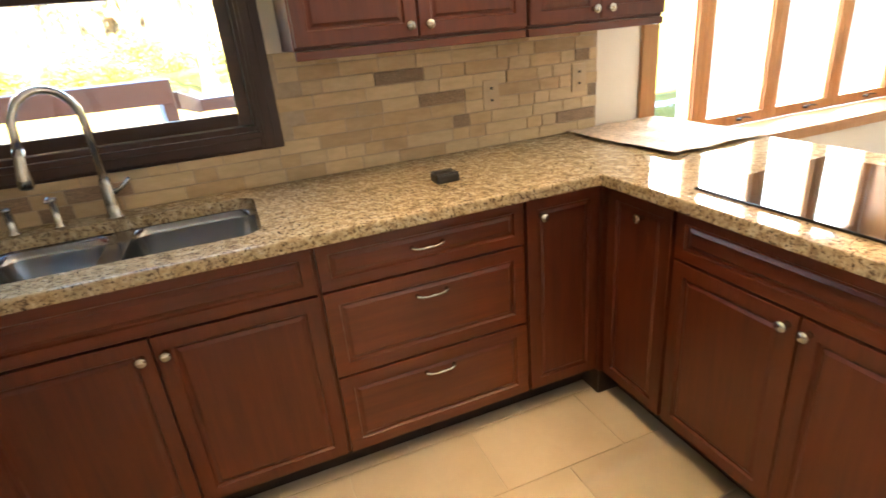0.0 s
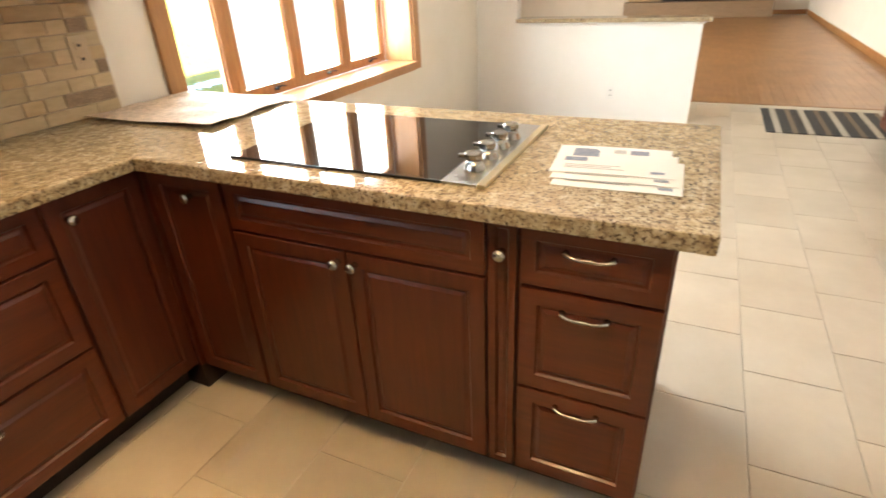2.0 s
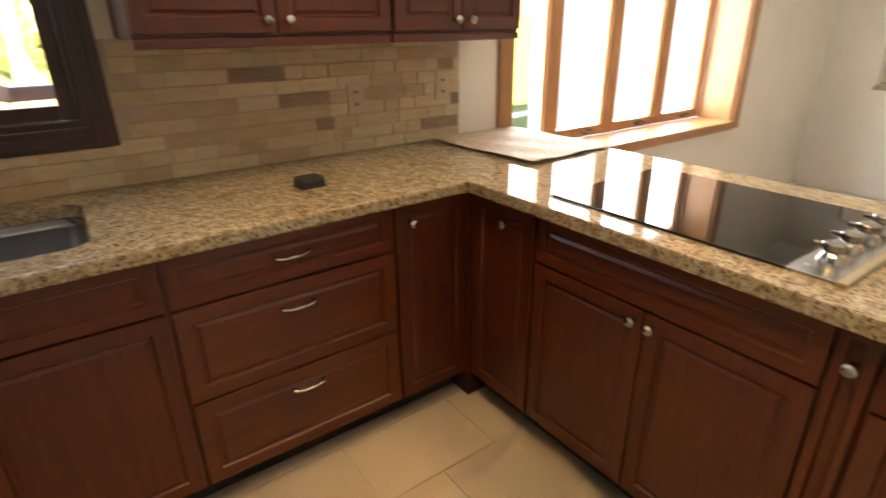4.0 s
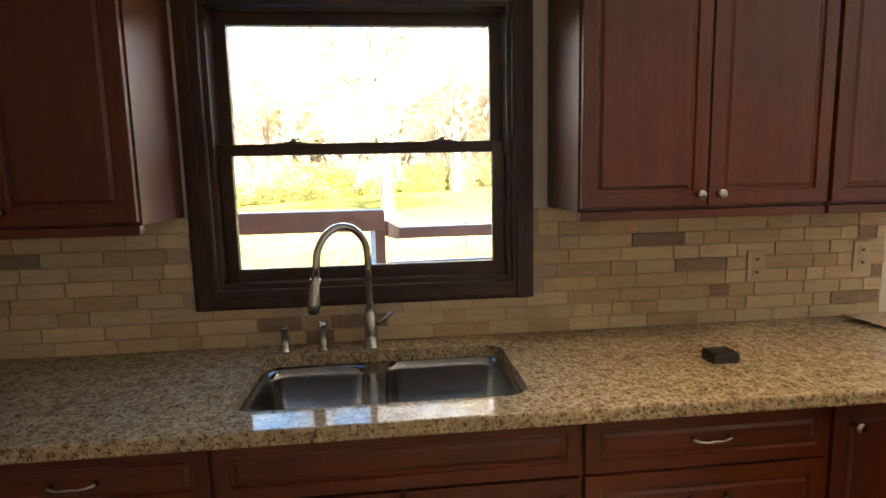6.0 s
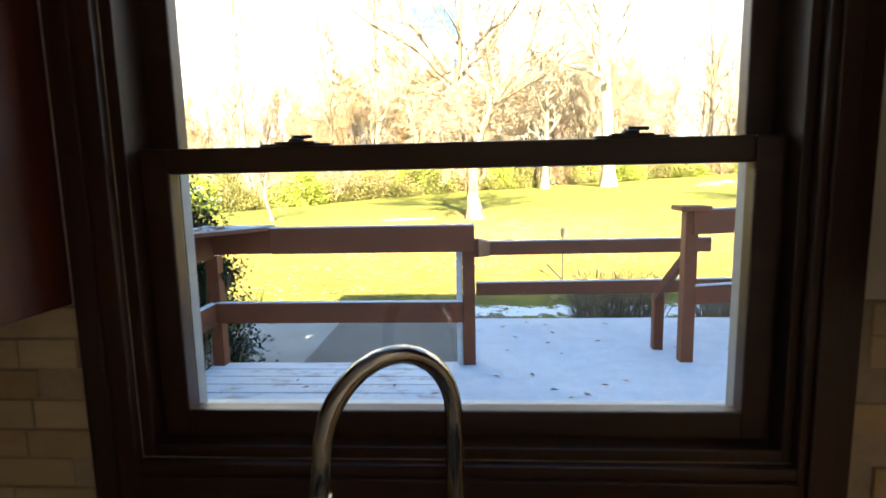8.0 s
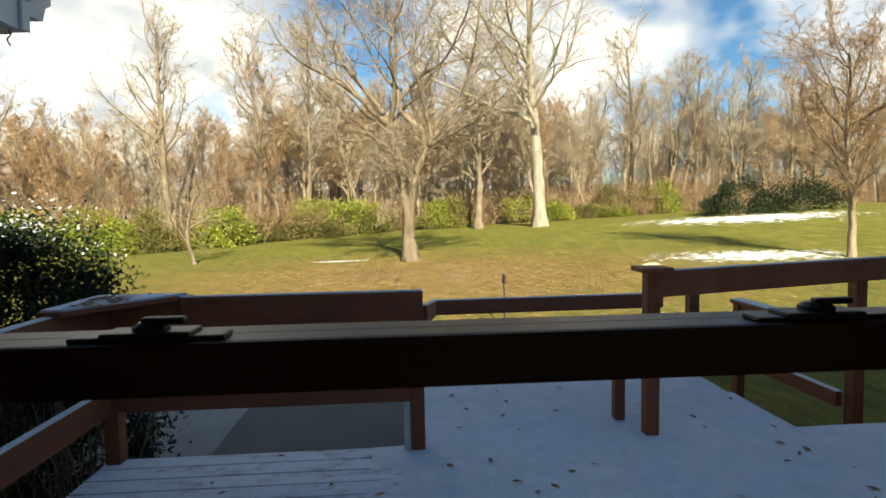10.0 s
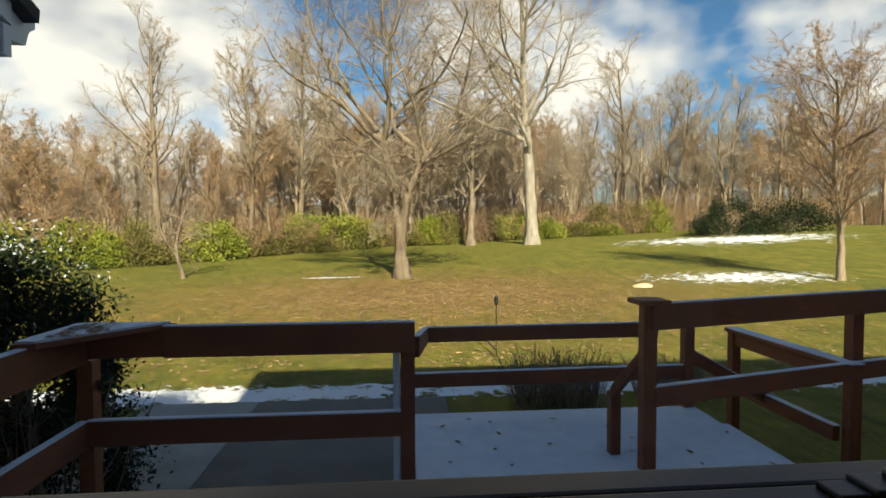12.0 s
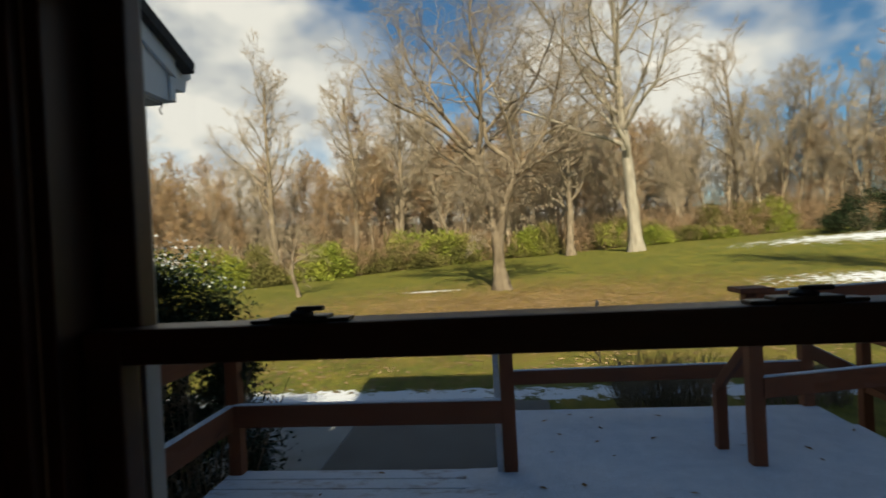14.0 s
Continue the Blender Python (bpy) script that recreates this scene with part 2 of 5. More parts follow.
# speckled granite: cream and gold ground with brown and black flecks
m, n, l, p = mat("speckled_granite", 0.07, 0, 0.5)
vec = coords(n, l, (1, 1, 1))
base, f1 = noise_ramp(n, l, vec, 42, [(0.30, (0.15, 0.10, 0.06)), (0.42, (0.33, 0.245, 0.14)), (0.54, (0.48, 0.385, 0.24)), (0.70, (0.61, 0.53, 0.39))], 5, 0.7)
fl, _ = noise_ramp(n, l, vec, 105, [(0.38, (0, 0, 0)), (0.47, (1, 1, 1))], 3, 0.6)
fl2, _ = noise_ramp(n, l, coords(n, l, (1, 1.7, 1), True, (0, 0, 0.6)), 26, [(0.51, (1, 1, 1)), (0.60, (0.0, 0.0, 0.0))], 4, 0.7)
vor = n.new("ShaderNodeTexVoronoi")
vor.inputs["Scale"].default_value = 85
l.new(vec, vor.inputs["Vector"])
vr = n.new("ShaderNodeValToRGB")
vr.color_ramp.elements[0].position, vr.color_ramp.elements[1].position = 0.2, 0.34
l.new(vor.outputs["Distance"], vr.inputs[0])
dark_on = mixed(n, l, 1.0, mixed(n, l, 1.0, fl2, vr.outputs[0], "LIGHTEN"), (1, 1, 1), "MULTIPLY")
col = mixed(n, l, fl, (0.10, 0.065, 0.04), base)
col = mixed(n, l, dark_on, (0.035, 0.028, 0.024), col)
l.new(col, p.inputs["Base Color"])
M["granite"] = m


# ---- building blocks ----
def block(bm, x0, x1, y0, y1, z0, z1, bevel=0.0, m=None):
    vs = bmesh.ops.create_cube(bm, size=1.0)["verts"]
    t = Matrix.Translation(((x0 + x1) / 2, (y0 + y1) / 2, (z0 + z1) / 2)) @ Matrix.Diagonal((abs(x1 - x0), abs(y1 - y0), abs(z1 - z0), 1))
    bmesh.ops.transform(bm, matrix=t if m is None else m @ t, verts=vs)
    if bevel:
        es = {e for v in vs for e in v.link_edges}
        bmesh.ops.bevel(bm, geom=list(es), offset=bevel, segments=2, affect="EDGES", profile=0.6)
    return bm


def B(*a, **k):
    return block(bmesh.new(), *a, **k)


def mesh_of(name, bm, material, smooth=False):
    me = bpy.data.meshes.new(name)
    bm.normal_update()
    bm.to_mesh(me)
    bm.free()
    me.materials.append(material)
    if smooth:
        me.shade_smooth()
    return me


def part(name, bm, material, parent, label="", smooth=False):
    ob = new(name, mesh_of(name, bm, material, smooth))
    ob.parent = parent
    return tagged(ob, label)


def solid(name, bm, material, label="", category="", group="", kind="", at=None, smooth=False):
    ob = new(name, mesh_of(name, bm, material, smooth))
    if at is not None:
        ob.matrix_world = at
    return tagged(ob, label, category, group, kind)


def thing(name, at, label, category, group="", kind=""):
    ob = new(name)
    ob.empty_display_size = 0.1
    ob.matrix_world = at
    return tagged(ob, label, category, group, kind)


def tube(bm, pts, radii, sides=10, caps=True):
    """A tapered tube along points."""
    rings, prev = [], None
    pts = [Vector(q) for q in pts]
    for i, q in enumerate(pts):
        d = (pts[min(i + 1, len(pts) - 1)] - pts[max(i - 1, 0)])
        d = d.normalized() if d.length else Vector((0, 0, 1))
        ref = prev if prev is not None else (Vector((1, 0, 0)) if abs(d.x) < 0.8 else Vector((0, 1, 0)))
        u = (ref - d * ref.dot(d)).normalized()
        prev, w = u, d.cross(u)
        r = radii[i] if isinstance(radii, (list, tuple)) else radii
        rings.append([bm.verts.new(q + (u * math.cos(2 * math.pi * k / sides) + w * math.sin(2 * math.pi * k / sides)) * r) for k in range(sides)])
    for a, b in zip(rings, rings[1:]):
        for k in range(sides):
            bm.faces.new((a[k], a[(k + 1) % sides], b[(k + 1) % sides], b[k]))
    if caps:
        bm.faces.new(rings[0][::-1])
        bm.faces.new(rings[-1])
    return bm


def lathe(bm, profile, centre=(0, 0, 0), sides=16, m=None):
    """A turned shape from (radius, height) pairs."""
    rings = []
    m = m or Matrix.Identity(4)
    for r, h in profile:
        rings.append([bm.verts.new(m @ (Vector(centre) + Vector((r * math.cos(2 * math.pi * k / sides), r * math.sin(2 * math.pi * k / sides), h)))) for k in range(sides)])
    for a, b in zip(rings, rings[1:]):
        for k in range(sides):
            bm.faces.new((a[k], a[(k + 1) % sides], b[(k + 1) % sides], b[k]))
    bm.faces.new(rings[0][::-1])
    bm.faces.new(rings[-1])
    return bm


def front(w, h, t=0.02, rail=0.055):
    """A cabinet front with frame, ogee step and raised field; local x across, z up from 0, its face at y = -t."""
    bm = B(0, w, -t, 0, 0, h, bevel=0.003)
    f = max((q for q in bm.faces if q.normal.y < -0.9), key=lambda q: q.calc_area())
    rail = min(rail, h * 0.3, w * 0.3)
    for thick, depth in ((rail, 0.0), (0.006, -0.007), (0.010, 0.0), (0.014, 0.005)):
        bmesh.ops.inset_region(bm, faces=[f], thickness=thick, depth=depth)
    return bm


def bow_pull(w=0.10):
    bm = bmesh.new()
    pts = [(-w / 2, 0, 0.002), (-w / 2, -0.012, 0.003), (-w * 0.38, -0.016, 0.0), (-w * 0.2, -0.018, -0.002), (0, -0.019, 0.0),
           (w * 0.2, -0.018, -0.002), (w * 0.38, -0.016, 0.0), (w / 2, -0.012, 0.003), (w / 2, 0, 0.002)]
    tube(bm, pts, [0.008, 0.006, 0.0045, 0.004, 0.0056, 0.004, 0.0045, 0.006, 0.008], 8)
    return bm


def knob():
    return lathe(bmesh.new(), [(0.009, 0), (0.007, 0.006), (0.006, 0.014), (0.012, 0.019), (0.016, 0.024), (0.015, 0.029), (0.008, 0.033), (0.001, 0.034)],
                 m=Matrix.Rotation(radians(90), 4, "X"))


# ---- shell of the house ----
def wall(name, spans, material, label):
    """A wall built of butted blocks (x0, x1, y0, y1, z0, z1) round its openings."""
    bm = bmesh.new()
    for s in spans:
        block(bm, *s)
    return solid(name, bm, material, label, "wall", kind="structure")


H = 2.44
SW = (-0.455, 0.575, 1.115, 2.075)          # sink window's opening: x0, x1, z0, z1
wall("wall_north", [(-3.2, SW[0], 0, 0.15, 0, H), (SW[1], 2.36, 0, 0.15, 0, H), (SW[0], SW[1], 0, 0.15, 0, SW[2]), (SW[0], SW[1], 0, 0.15, SW[3], H),
                    (2.36, 4.60, 0, 0.15, 0, 0.70), (2.36, 4.60, 0, 0.15, 2.12, H), (4.60, 6.0, 0, 0.15, 0, H)], M["wall"], "cream painted kitchen wall behind the sink")
wall("wall_bay", [(2.24, 2.36, 0.15, 0.40, 0.55, 2.3), (4.60, 4.72, 0.15, 0.40, 0.55, 2.3), (2.36, 4.60, 0.15, 0.40, 0.55, 0.70), (2.36, 4.60, 0.15, 0.40, 2.12, 2.3)],
     M["siding"], "shallow boxed bay round the dining window")
wall("wall_pass", [(6.0, 6.12, -0.42, 0.15, 0, H), (6.0, 6.12, -2.08, -0.42, 0, 0.88), (6.0, 6.12, -2.08, -0.42, 2.1, H)], M["white_wall"],
     "white half wall with a wide pass-through")
wall("wall_south", [(-3.2, 2.45, -3.57, -3.43, 0, H), (2.45, 3.75, -3.57, -3.43, 2.1, H), (3.75, 4.40, -3.57, -3.43, 0, H), (4.28, 4.40, -4.42, -3.57, 0, H),
                    (4.40, 17.6, -4.42, -4.27, 0, H)], M["white_wall"], "white painted wall beside the desk")
wall("wall_west", [(-3.34, -3.2, -3.57, 0.15, 0, H)], M["wall"], "cream painted end wall of the kitchen")
wall("wall_east", [(17.5, 17.64, -4.27, 3.5, 0, H)], M["wall"], "tan end wall behind the fireplace")
wall("wall_family_north", [(6.12, 9.9, 3.4, 3.55, 0, H), (12.1, 17.5, 3.4, 3.55, 0, H), (9.9, 12.1, 3.4, 3.55, 2.3, H), (9.9, 12.1, 3.4, 3.55, 0, 0.4), (6.0, 6.12, 0.15, 3.55, 0, H)],
     M["wall"], "cream outer wall of the family room")
bm = B(-3.34, 17.64, -4.42, 0.15, H, H + 0.12)
block(bm, 6.0, 17.64, 0.15, 3.55, H, H + 0.12)
solid("ceiling", bm, M["ceiling"], "flat white ceiling", "ceiling", kind="structure")
solid("floor", B(-3.3, 6.95, -4.42, 0.15, -0.12, -0.004), M["tile_grout"], "pale grout bed under the floor tiles", "floor", kind="structure")
wood_floor = solid("floor_family", B(6.95, 17.64, -4.42, 3.55, -0.12, -0.006), M["floor_wood"], "brown hardwood floor of the family room", "floor", kind="structure")
solid("floor_corner", B(6.12, 6.95, 0.15, 3.4, -0.12, -0.006), M["floor_wood"], "brown hardwood floor behind the half wall", "floor", kind="structure")
bm = bmesh.new()
block(bm, 4.40, 17.5, -4.27, -4.255, 0, 0.11, 0.003)
solid("baseboard", bm, M["oak_h"], "honey wood baseboard along the white wall", "baseboard", kind="structure")
solid("baseboard_end", B(3.85, 4.39, -3.43, -3.415, 0, 0.09, bevel=0.003), M["oak_h"], "honey wood baseboard by the door", "baseboard", kind="structure")
solid("baseboard_east", B(17.485, 17.5, -4.25, -3.45, 0, 0.11, bevel=0.003), M["oak_h"], "honey wood baseboard on the end wall", "baseboard", kind="structure")

# ledge of the pass-through
solid("pass_ledge", B(5.93, 6.20, -2.15, -0.43, 0.88, 0.915, bevel=0.006), M["granite"], "speckled granite ledge on the half wall", "ledge")
solid("ledge_trim", B(5.975, 6.0, -2.10, -0.43, 0.86, 0.88, bevel=0.003), M["white_wall"], "white trim under the granite ledge", "trim", kind="structure")

# door in the south wall
door = thing("door_1", pose(3.1, -3.43, 0), "honey-stained wooden door with its casing, closed", "door", kind="structure")
bm = bmesh.new()
for a in ((-0.72, -0.63, -0.01, 0.02, 0, 2.16), (0.63, 0.72, -0.01, 0.02, 0, 2.16), (-0.63, 0.63, -0.01, 0.02, 2.08, 2.16)):
    block(bm, *a, bevel=0.004)
part("casing", bm, M["oak"], door)
for x0 in (-0.625, 0.005):
    leaf = front(0.62, 2.05, 0.04, 0.11)
    bmesh.ops.transform(leaf, matrix=pose(x0 + 0.62, -0.07, 0.015, 0, 0, 180), verts=leaf.verts)
    lf = part("leaf", leaf, M["oak"], door)
    kb = lathe(bmesh.new(), [(0.02, 0), (0.008, 0.01), (0.008, 0.03), (0.026, 0.05), (0.02, 0.07), (0.002, 0.075)], m=pose(x0 + (0.55 if x0 < 0 else 0.07), -0.03, 0.95, -90))
    part("knob", kb, M["chrome"], lf, "brushed metal knob", True)

# ---- sink window: dark double-hung in a wide dark casing ----
win = thing("window_1", pose(0.06, 0, 0), "dark-stained double-hung kitchen window in a wide casing", "window", kind="structure")
X0, X1, Z0, Z1 = -0.59, 0.585, 1.05, 2.16


def profiled(bm, x0, x1, z0, z1, upright):
    """A casing board with a stepped profile, proud of the wall."""
    block(bm, x0, x1, -0.018, 0.0, z0, z1, bevel=0.003)
    if upright:
        block(bm, x0 + 0.012, x1 - 0.03, -0.026, -0.018, z0, z1, bevel=0.003)
    else:
        block(bm, x0, x1, -0.026, -0.018, z0 + 0.012, z1 - 0.02, bevel=0.003)


for nm, a, up in (("casing_side", (X0, X0 + 0.075, Z0, Z1), True), ("casing_side", (X1 - 0.075, X1, Z0, Z1), True),
                  ("casing_top", (X0 + 0.075, X1 - 0.075, Z1 - 0.075, Z1), False), ("casing_sill", (X0 + 0.075, X1 - 0.075, Z0, Z0 + 0.065), False)):
    bm = bmesh.new()
    profiled(bm, *a, up)
    part(nm, bm, M["trim_dark"] if up else M["trim_dark_h"], win)
bm = bmesh.new()
IX0, IX1, IZ0, IZ1 = -0.515, 0.515, 1.115, 2.075
for a in ((IX0, IX0 + 0.02, 0, 0.16, IZ0, IZ1), (IX1 - 0.02, IX1, 0, 0.16, IZ0, IZ1), (IX0 + 0.02, IX1 - 0.02, 0, 0.16, IZ1 - 0.02, IZ1), (IX0 + 0.02, IX1 - 0.02, 0, 0.16, IZ0, IZ0 + 0.02)):
    block(bm, *a, bevel=0.002)
part("jamb", bm, M["trim_dark"], win)


def sash(name, y, z0, z1, low, high, stile=0.045):
    bm = bmesh.new()
    a, b = IX0 + 0.022, IX1 - 0.022
    block(bm, a, a + stile, y, y + 0.032, z0, z1, bevel=0.004)
    block(bm, b - stile, b, y, y + 0.032, z0, z1, bevel=0.004)
    block(bm, a + stile, b - stile, y, y + 0.032, z0, z0 + low, bevel=0.004)
    block(bm, a + stile, b - stile, y, y + 0.032, z1 - high, z1, bevel=0.004)
    s = part(name, bm, M["trim_dark_h"], win)
    g = part("pane", B(a + stile - 0.005, b - stile + 0.005, y + 0.014, y + 0.018, z0 + low - 0.005, z1 - high + 0.005), M["glass"], s, "clear window pane")
    g.visible_shadow = False
    return s


low_sash = sash("lower_sash", 0.03, 1.137, 1.612, 0.045, 0.04)
sash("upper_sash", 0.066, 1.575, 2.053, 0.035, 0.045)
for x in (-0.245, 0.27):
    bm = B(x - 0.032, x + 0.032, 0.034, 0.060, 1.612, 1.619, bevel=0.002)
    block(bm, x - 0.055, x - 0.032, 0.036, 0.058, 1.612, 1.616, bevel=0.0015)
    block(bm, x + 0.032, x + 0.055, 0.036, 0.058, 1.612, 1.616, bevel=0.0015)
    lathe(bm, [(0.013, 0), (0.013, 0.003), (0.009, 0.006)], (x, 0.047, 1.619), 12)
    block(bm, x - 0.005, x + 0.026, 0.040, 0.048, 1.6235, 1.629, bevel=0.002)
    part("sash_lock", bm, M["black"], low_sash, "dark metal sash lock")
bm = bmesh.new()
for x in (IX0 + 0.024, IX1 - 0.046):
    block(bm, x, x + 0.022, 0.101, 0.13, 1.137, 2.053, bevel=0.002)
part("screen_track", bm, M["vinyl"], win, "pale vinyl outer track")
part("outer_sill", B(IX0 - 0.06, IX1 + 0.06, 0.16, 0.22, IZ0 - 0.03, IZ0 + 0.005, bevel=0.003), M["siding"], win, "pale outer sill")
veneer = thing("brick_veneer", pose(0.612, 0.162, 0.8), "brown brick veneer beside the kitchen window", "wall", kind="structure")
part("mortar", B(0.012, 0.44, 0.006, 0.09, 0.0, 1.55), M["grout"], veneer)
lay = random.Random(21)
bricks = [mesh_of("brick", B(0, w, 0, 0.096, 0, 0.057, bevel=0.004), M["brick"]) for w in (0.095, 0.20)]
for i in range(23):
    x = 0.0
    for k in ((0, 1, 0) if i % 2 else (1, 1)):
        o = new("brick", bricks[k])
        o.parent, o.location = veneer, (x + lay.uniform(-0.004, 0.008), lay.uniform(-0.003, 0.003), i * 0.067 + 0.005)
        x += 0.21 if k else 0.105

# ---- dining window: four honey-wood casements in a boxed bay ----
bay = thing("window_2", pose(2.36, 0.25, 0), "four honey-wood casement windows over a deep sill", "window", kind="structure")
bm = bmesh.new()
for a in ((-0.09, 0.0, -0.272, -0.25, 0.66, 2.2), (2.24, 2.33, -0.272, -0.25, 0.66, 2.2), (0, 2.24, -0.272, -0.25, 2.11, 2.2), (0, 2.24, -0.272, -0.25, 0.655, 0.70)):
    block(bm, *a, bevel=0.004)
part("casing", bm, M["oak"], bay)
part("sill", B(0.002, 2.238, -0.29, 0.0, 0.70, 0.725, bevel=0.006), M["oak_h"], bay)
bm = bmesh.new()
for a in ((0.0, 0.02, -0.25, 0.0, 0.725, 2.12), (2.22, 2.24, -0.25, 0.0, 0.725, 2.12), (0.02, 2.22, -0.25, 0, 2.1, 2.12)):
    block(bm, *a, bevel=0.002)
part("side_lining", bm, M["oak"], bay)
for i in range(4):
    a, b = 0.02 + i * 0.55, 0.02 + i * 0.55 + 0.548
    bm = bmesh.new()
    for s in ((a, a + 0.055, 0, 0.045, 0.725, 2.1), (b - 0.055, b, 0, 0.045, 0.725, 2.1), (a + 0.055, b - 0.055, 0, 0.045, 0.725, 0.79), (a + 0.055, b - 0.055, 0, 0.045, 2.03, 2.1),
              (a + 0.055, a + 0.07, 0.012, 0.04, 0.79, 2.03), (b - 0.07, b - 0.055, 0.012, 0.04, 0.79, 2.03)):
        block(bm, *s, bevel=0.004)
    c = part("casement", bm, M["oak"], bay)
    g = part("pane", B(a + 0.05, b - 0.05, 0.02, 0.024, 0.78, 2.04), M["glass"], c, "clear window pane")
    g.visible_shadow = False
    bm = lathe(bmesh.new(), [(0.016, 0), (0.016, 0.012), (0.008, 0.016)], (a + 0.3, -0.012, 0.752), 10)
    tube(bm, [(a + 0.3, -0.012, 0.768), (a + 0.32, -0.03, 0.772), (a + 0.36, -0.035, 0.765)], 0.005, 6)
    part("crank", bm, M["black"], c, "dark window crank")

gw = thing("window_3", pose(11.0, 3.4, 0), "white-framed family room window", "window", kind="structure")
bm = bmesh.new()
for a in ((-1.1, -1.02, 0, 0.08, 0.4, 2.3), (1.02, 1.1, 0, 0.08, 0.4, 2.3), (-0.04, 0.04, 0, 0.08, 0.48, 2.22), (-1.02, 1.02, 0, 0.08, 0.4, 0.48), (-1.02, 1.02, 0, 0.08, 2.22, 2.3)):
    block(bm, *a, bevel=0.004)
part("frame", bm, M["siding"], gw)
for x in (-1.02, 0.04):
    g = part("pane", B(x, x + 0.98, 0.03, 0.034, 0.48, 2.22), M["glass"], gw, "clear window pane")
    g.visible_shadow = False

# ---- base cabinets ----
SINKROW = "base cabinets under the granite worktop"
FACE_Y, FACE_X = -0.60, 1.625


def cabinet(name, at, w, label, fronts, depth=0.58, end=False):
    """fronts: (kind, x, z, width, height, handle x, handle z or None). Local x across, face at y = 0, the body behind it."""
    c = thing(name, at, label, "cabinet", SINKROW)
    if name == "sink_cabinet":
        bm = B(0.0, w, 0, 0.02, 0.105, 0.874)
        for s in ((0, 0.02, 0.02, depth, 0.105, 0.874), (w - 0.02, w, 0.02, depth, 0.105, 0.874), (0.02, w - 0.02, 0.02, depth, 0.105, 0.125)):
            block(bm, *s)
    else:
        bm = B(0.0, w, 0, depth, 0.105, 0.876, bevel=0.002)
    part("body", bm, M["cherry"], c)
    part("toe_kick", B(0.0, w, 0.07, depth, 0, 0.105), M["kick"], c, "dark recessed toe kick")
    for kind, x, z, fw, fh, hx, hz, hk in fronts:
        fb = front(fw, fh)
        bmesh.ops.transform(fb, matrix=pose(x, 0, z), verts=fb.verts)
        f = part(kind, fb, M["cherry"] if kind == "door" else (M["cherry_h"] if abs(at.to_euler().z) < 0.1 else M["cherry_y"]), c)
        if hk:
            hb = bow_pull() if hk == "pull" else knob()
            bmesh.ops.transform(hb, matrix=pose(hx, -0.02, hz), verts=hb.verts)
            part("pull" if hk == "pull" else "knob", hb, M["chrome"], f, "satin nickel bow pull" if hk == "pull" else "satin nickel knob", True)
    return c


def north(x):
    return pose(x, FACE_Y, 0)


def east(y):
    return pose(FACE_X, y, 0, 0, 0, -90)


G = 0.006
cabinet("sink_cabinet", north(-0.31), 0.92, "dark cherry sink base cabinet with two doors",
        [("false_front", G, 0.715, 0.908, 0.15, 0, 0, ""), ("door", G, 0.115, 0.451, 0.592, 0.43, 0.655, "knob"), ("door", 0.463, 0.115, 0.451, 0.592, 0.49, 0.655, "knob")])
cabinet("drawer_cabinet", north(0.61), 0.69, "dark cherry cabinet with three drawers and bow pulls",
        [("drawer_front", G, 0.715, 0.678, 0.15, 0.345, 0.79, "pull"), ("drawer_front", G, 0.415, 0.678, 0.292, 0.345, 0.625, "pull"),
         ("drawer_front", G, 0.115, 0.678, 0.292, 0.345, 0.335, "pull")])
cabinet("corner_cabinet", north(1.30), 0.325, "dark cherry corner cabinet with a tall folding door",
        [("door", G, 0.115, 0.29, 0.75, 0.06, 0.80, "knob")])
cabinet("end_cabinet", north(-0.92), 0.61, "dark cherry cabinet beside the sink base",
        [("drawer_front", G, 0.715, 0.598, 0.15, 0.3, 0.79, "pull"), ("drawer_front", G, 0.415, 0.598, 0.292, 0.3, 0.59, "pull"), ("drawer_front", G, 0.115, 0.598, 0.292, 0.3, 0.30, "pull")])
cabinet("door_cabinet", north(-1.62), 0.70, "dark cherry base cabinet with two doors",
        [("door", G, 0.115, 0.341, 0.75, 0.31, 0.75, "knob"), ("door", 0.353, 0.115, 0.341, 0.75, 0.385, 0.75, "knob")])
cabinet("corner_cabinet", east(-0.62), 0.33, "dark cherry corner cabinet side with a folding door",
        [("door", 0.03, 0.115, 0.292, 0.75, 0.20, 0.80, "knob")], depth=0.62)
cabinet("cooktop_cabinet", east(-0.95), 0.805, "dark cherry cabinet under the cooktop with two doors",
        [("false_front", G, 0.715, 0.793, 0.15, 0, 0, ""), ("door", G, 0.115, 0.3935, 0.592, 0.375, 0.675, "knob"), ("door", 0.4055, 0.115, 0.3935, 0.592, 0.43, 0.675, "knob")], depth=0.62)
cabinet("pullout_cabinet", east(-1.755), 0.075, "narrow dark cherry pull-out with one knob",
        [("pullout_front", 0.004, 0.115, 0.067, 0.75, 0.0375, 0.79, "knob")], depth=0.62)
cabinet("drawer_cabinet", east(-1.83), 0.325, "narrow dark cherry cabinet with three drawers at the peninsula's end",
        [("drawer_front", G, 0.715, 0.313, 0.15, 0.157, 0.81, "pull"), ("drawer_front", G, 0.415, 0.313, 0.292, 0.157, 0.655, "pull"),
         ("drawer_front", G, 0.115, 0.313, 0.292, 0.157, 0.37, "pull")], depth=0.62)

solid("corner_stile", B(1.598, 1.632, -0.632, -0.598, 0.105, 0.874, bevel=0.002), M["cherry"], "dark cherry filler strip in the cabinets' inner corner", "filler strip")


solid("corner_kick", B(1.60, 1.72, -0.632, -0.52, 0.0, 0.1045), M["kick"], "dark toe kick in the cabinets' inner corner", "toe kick")


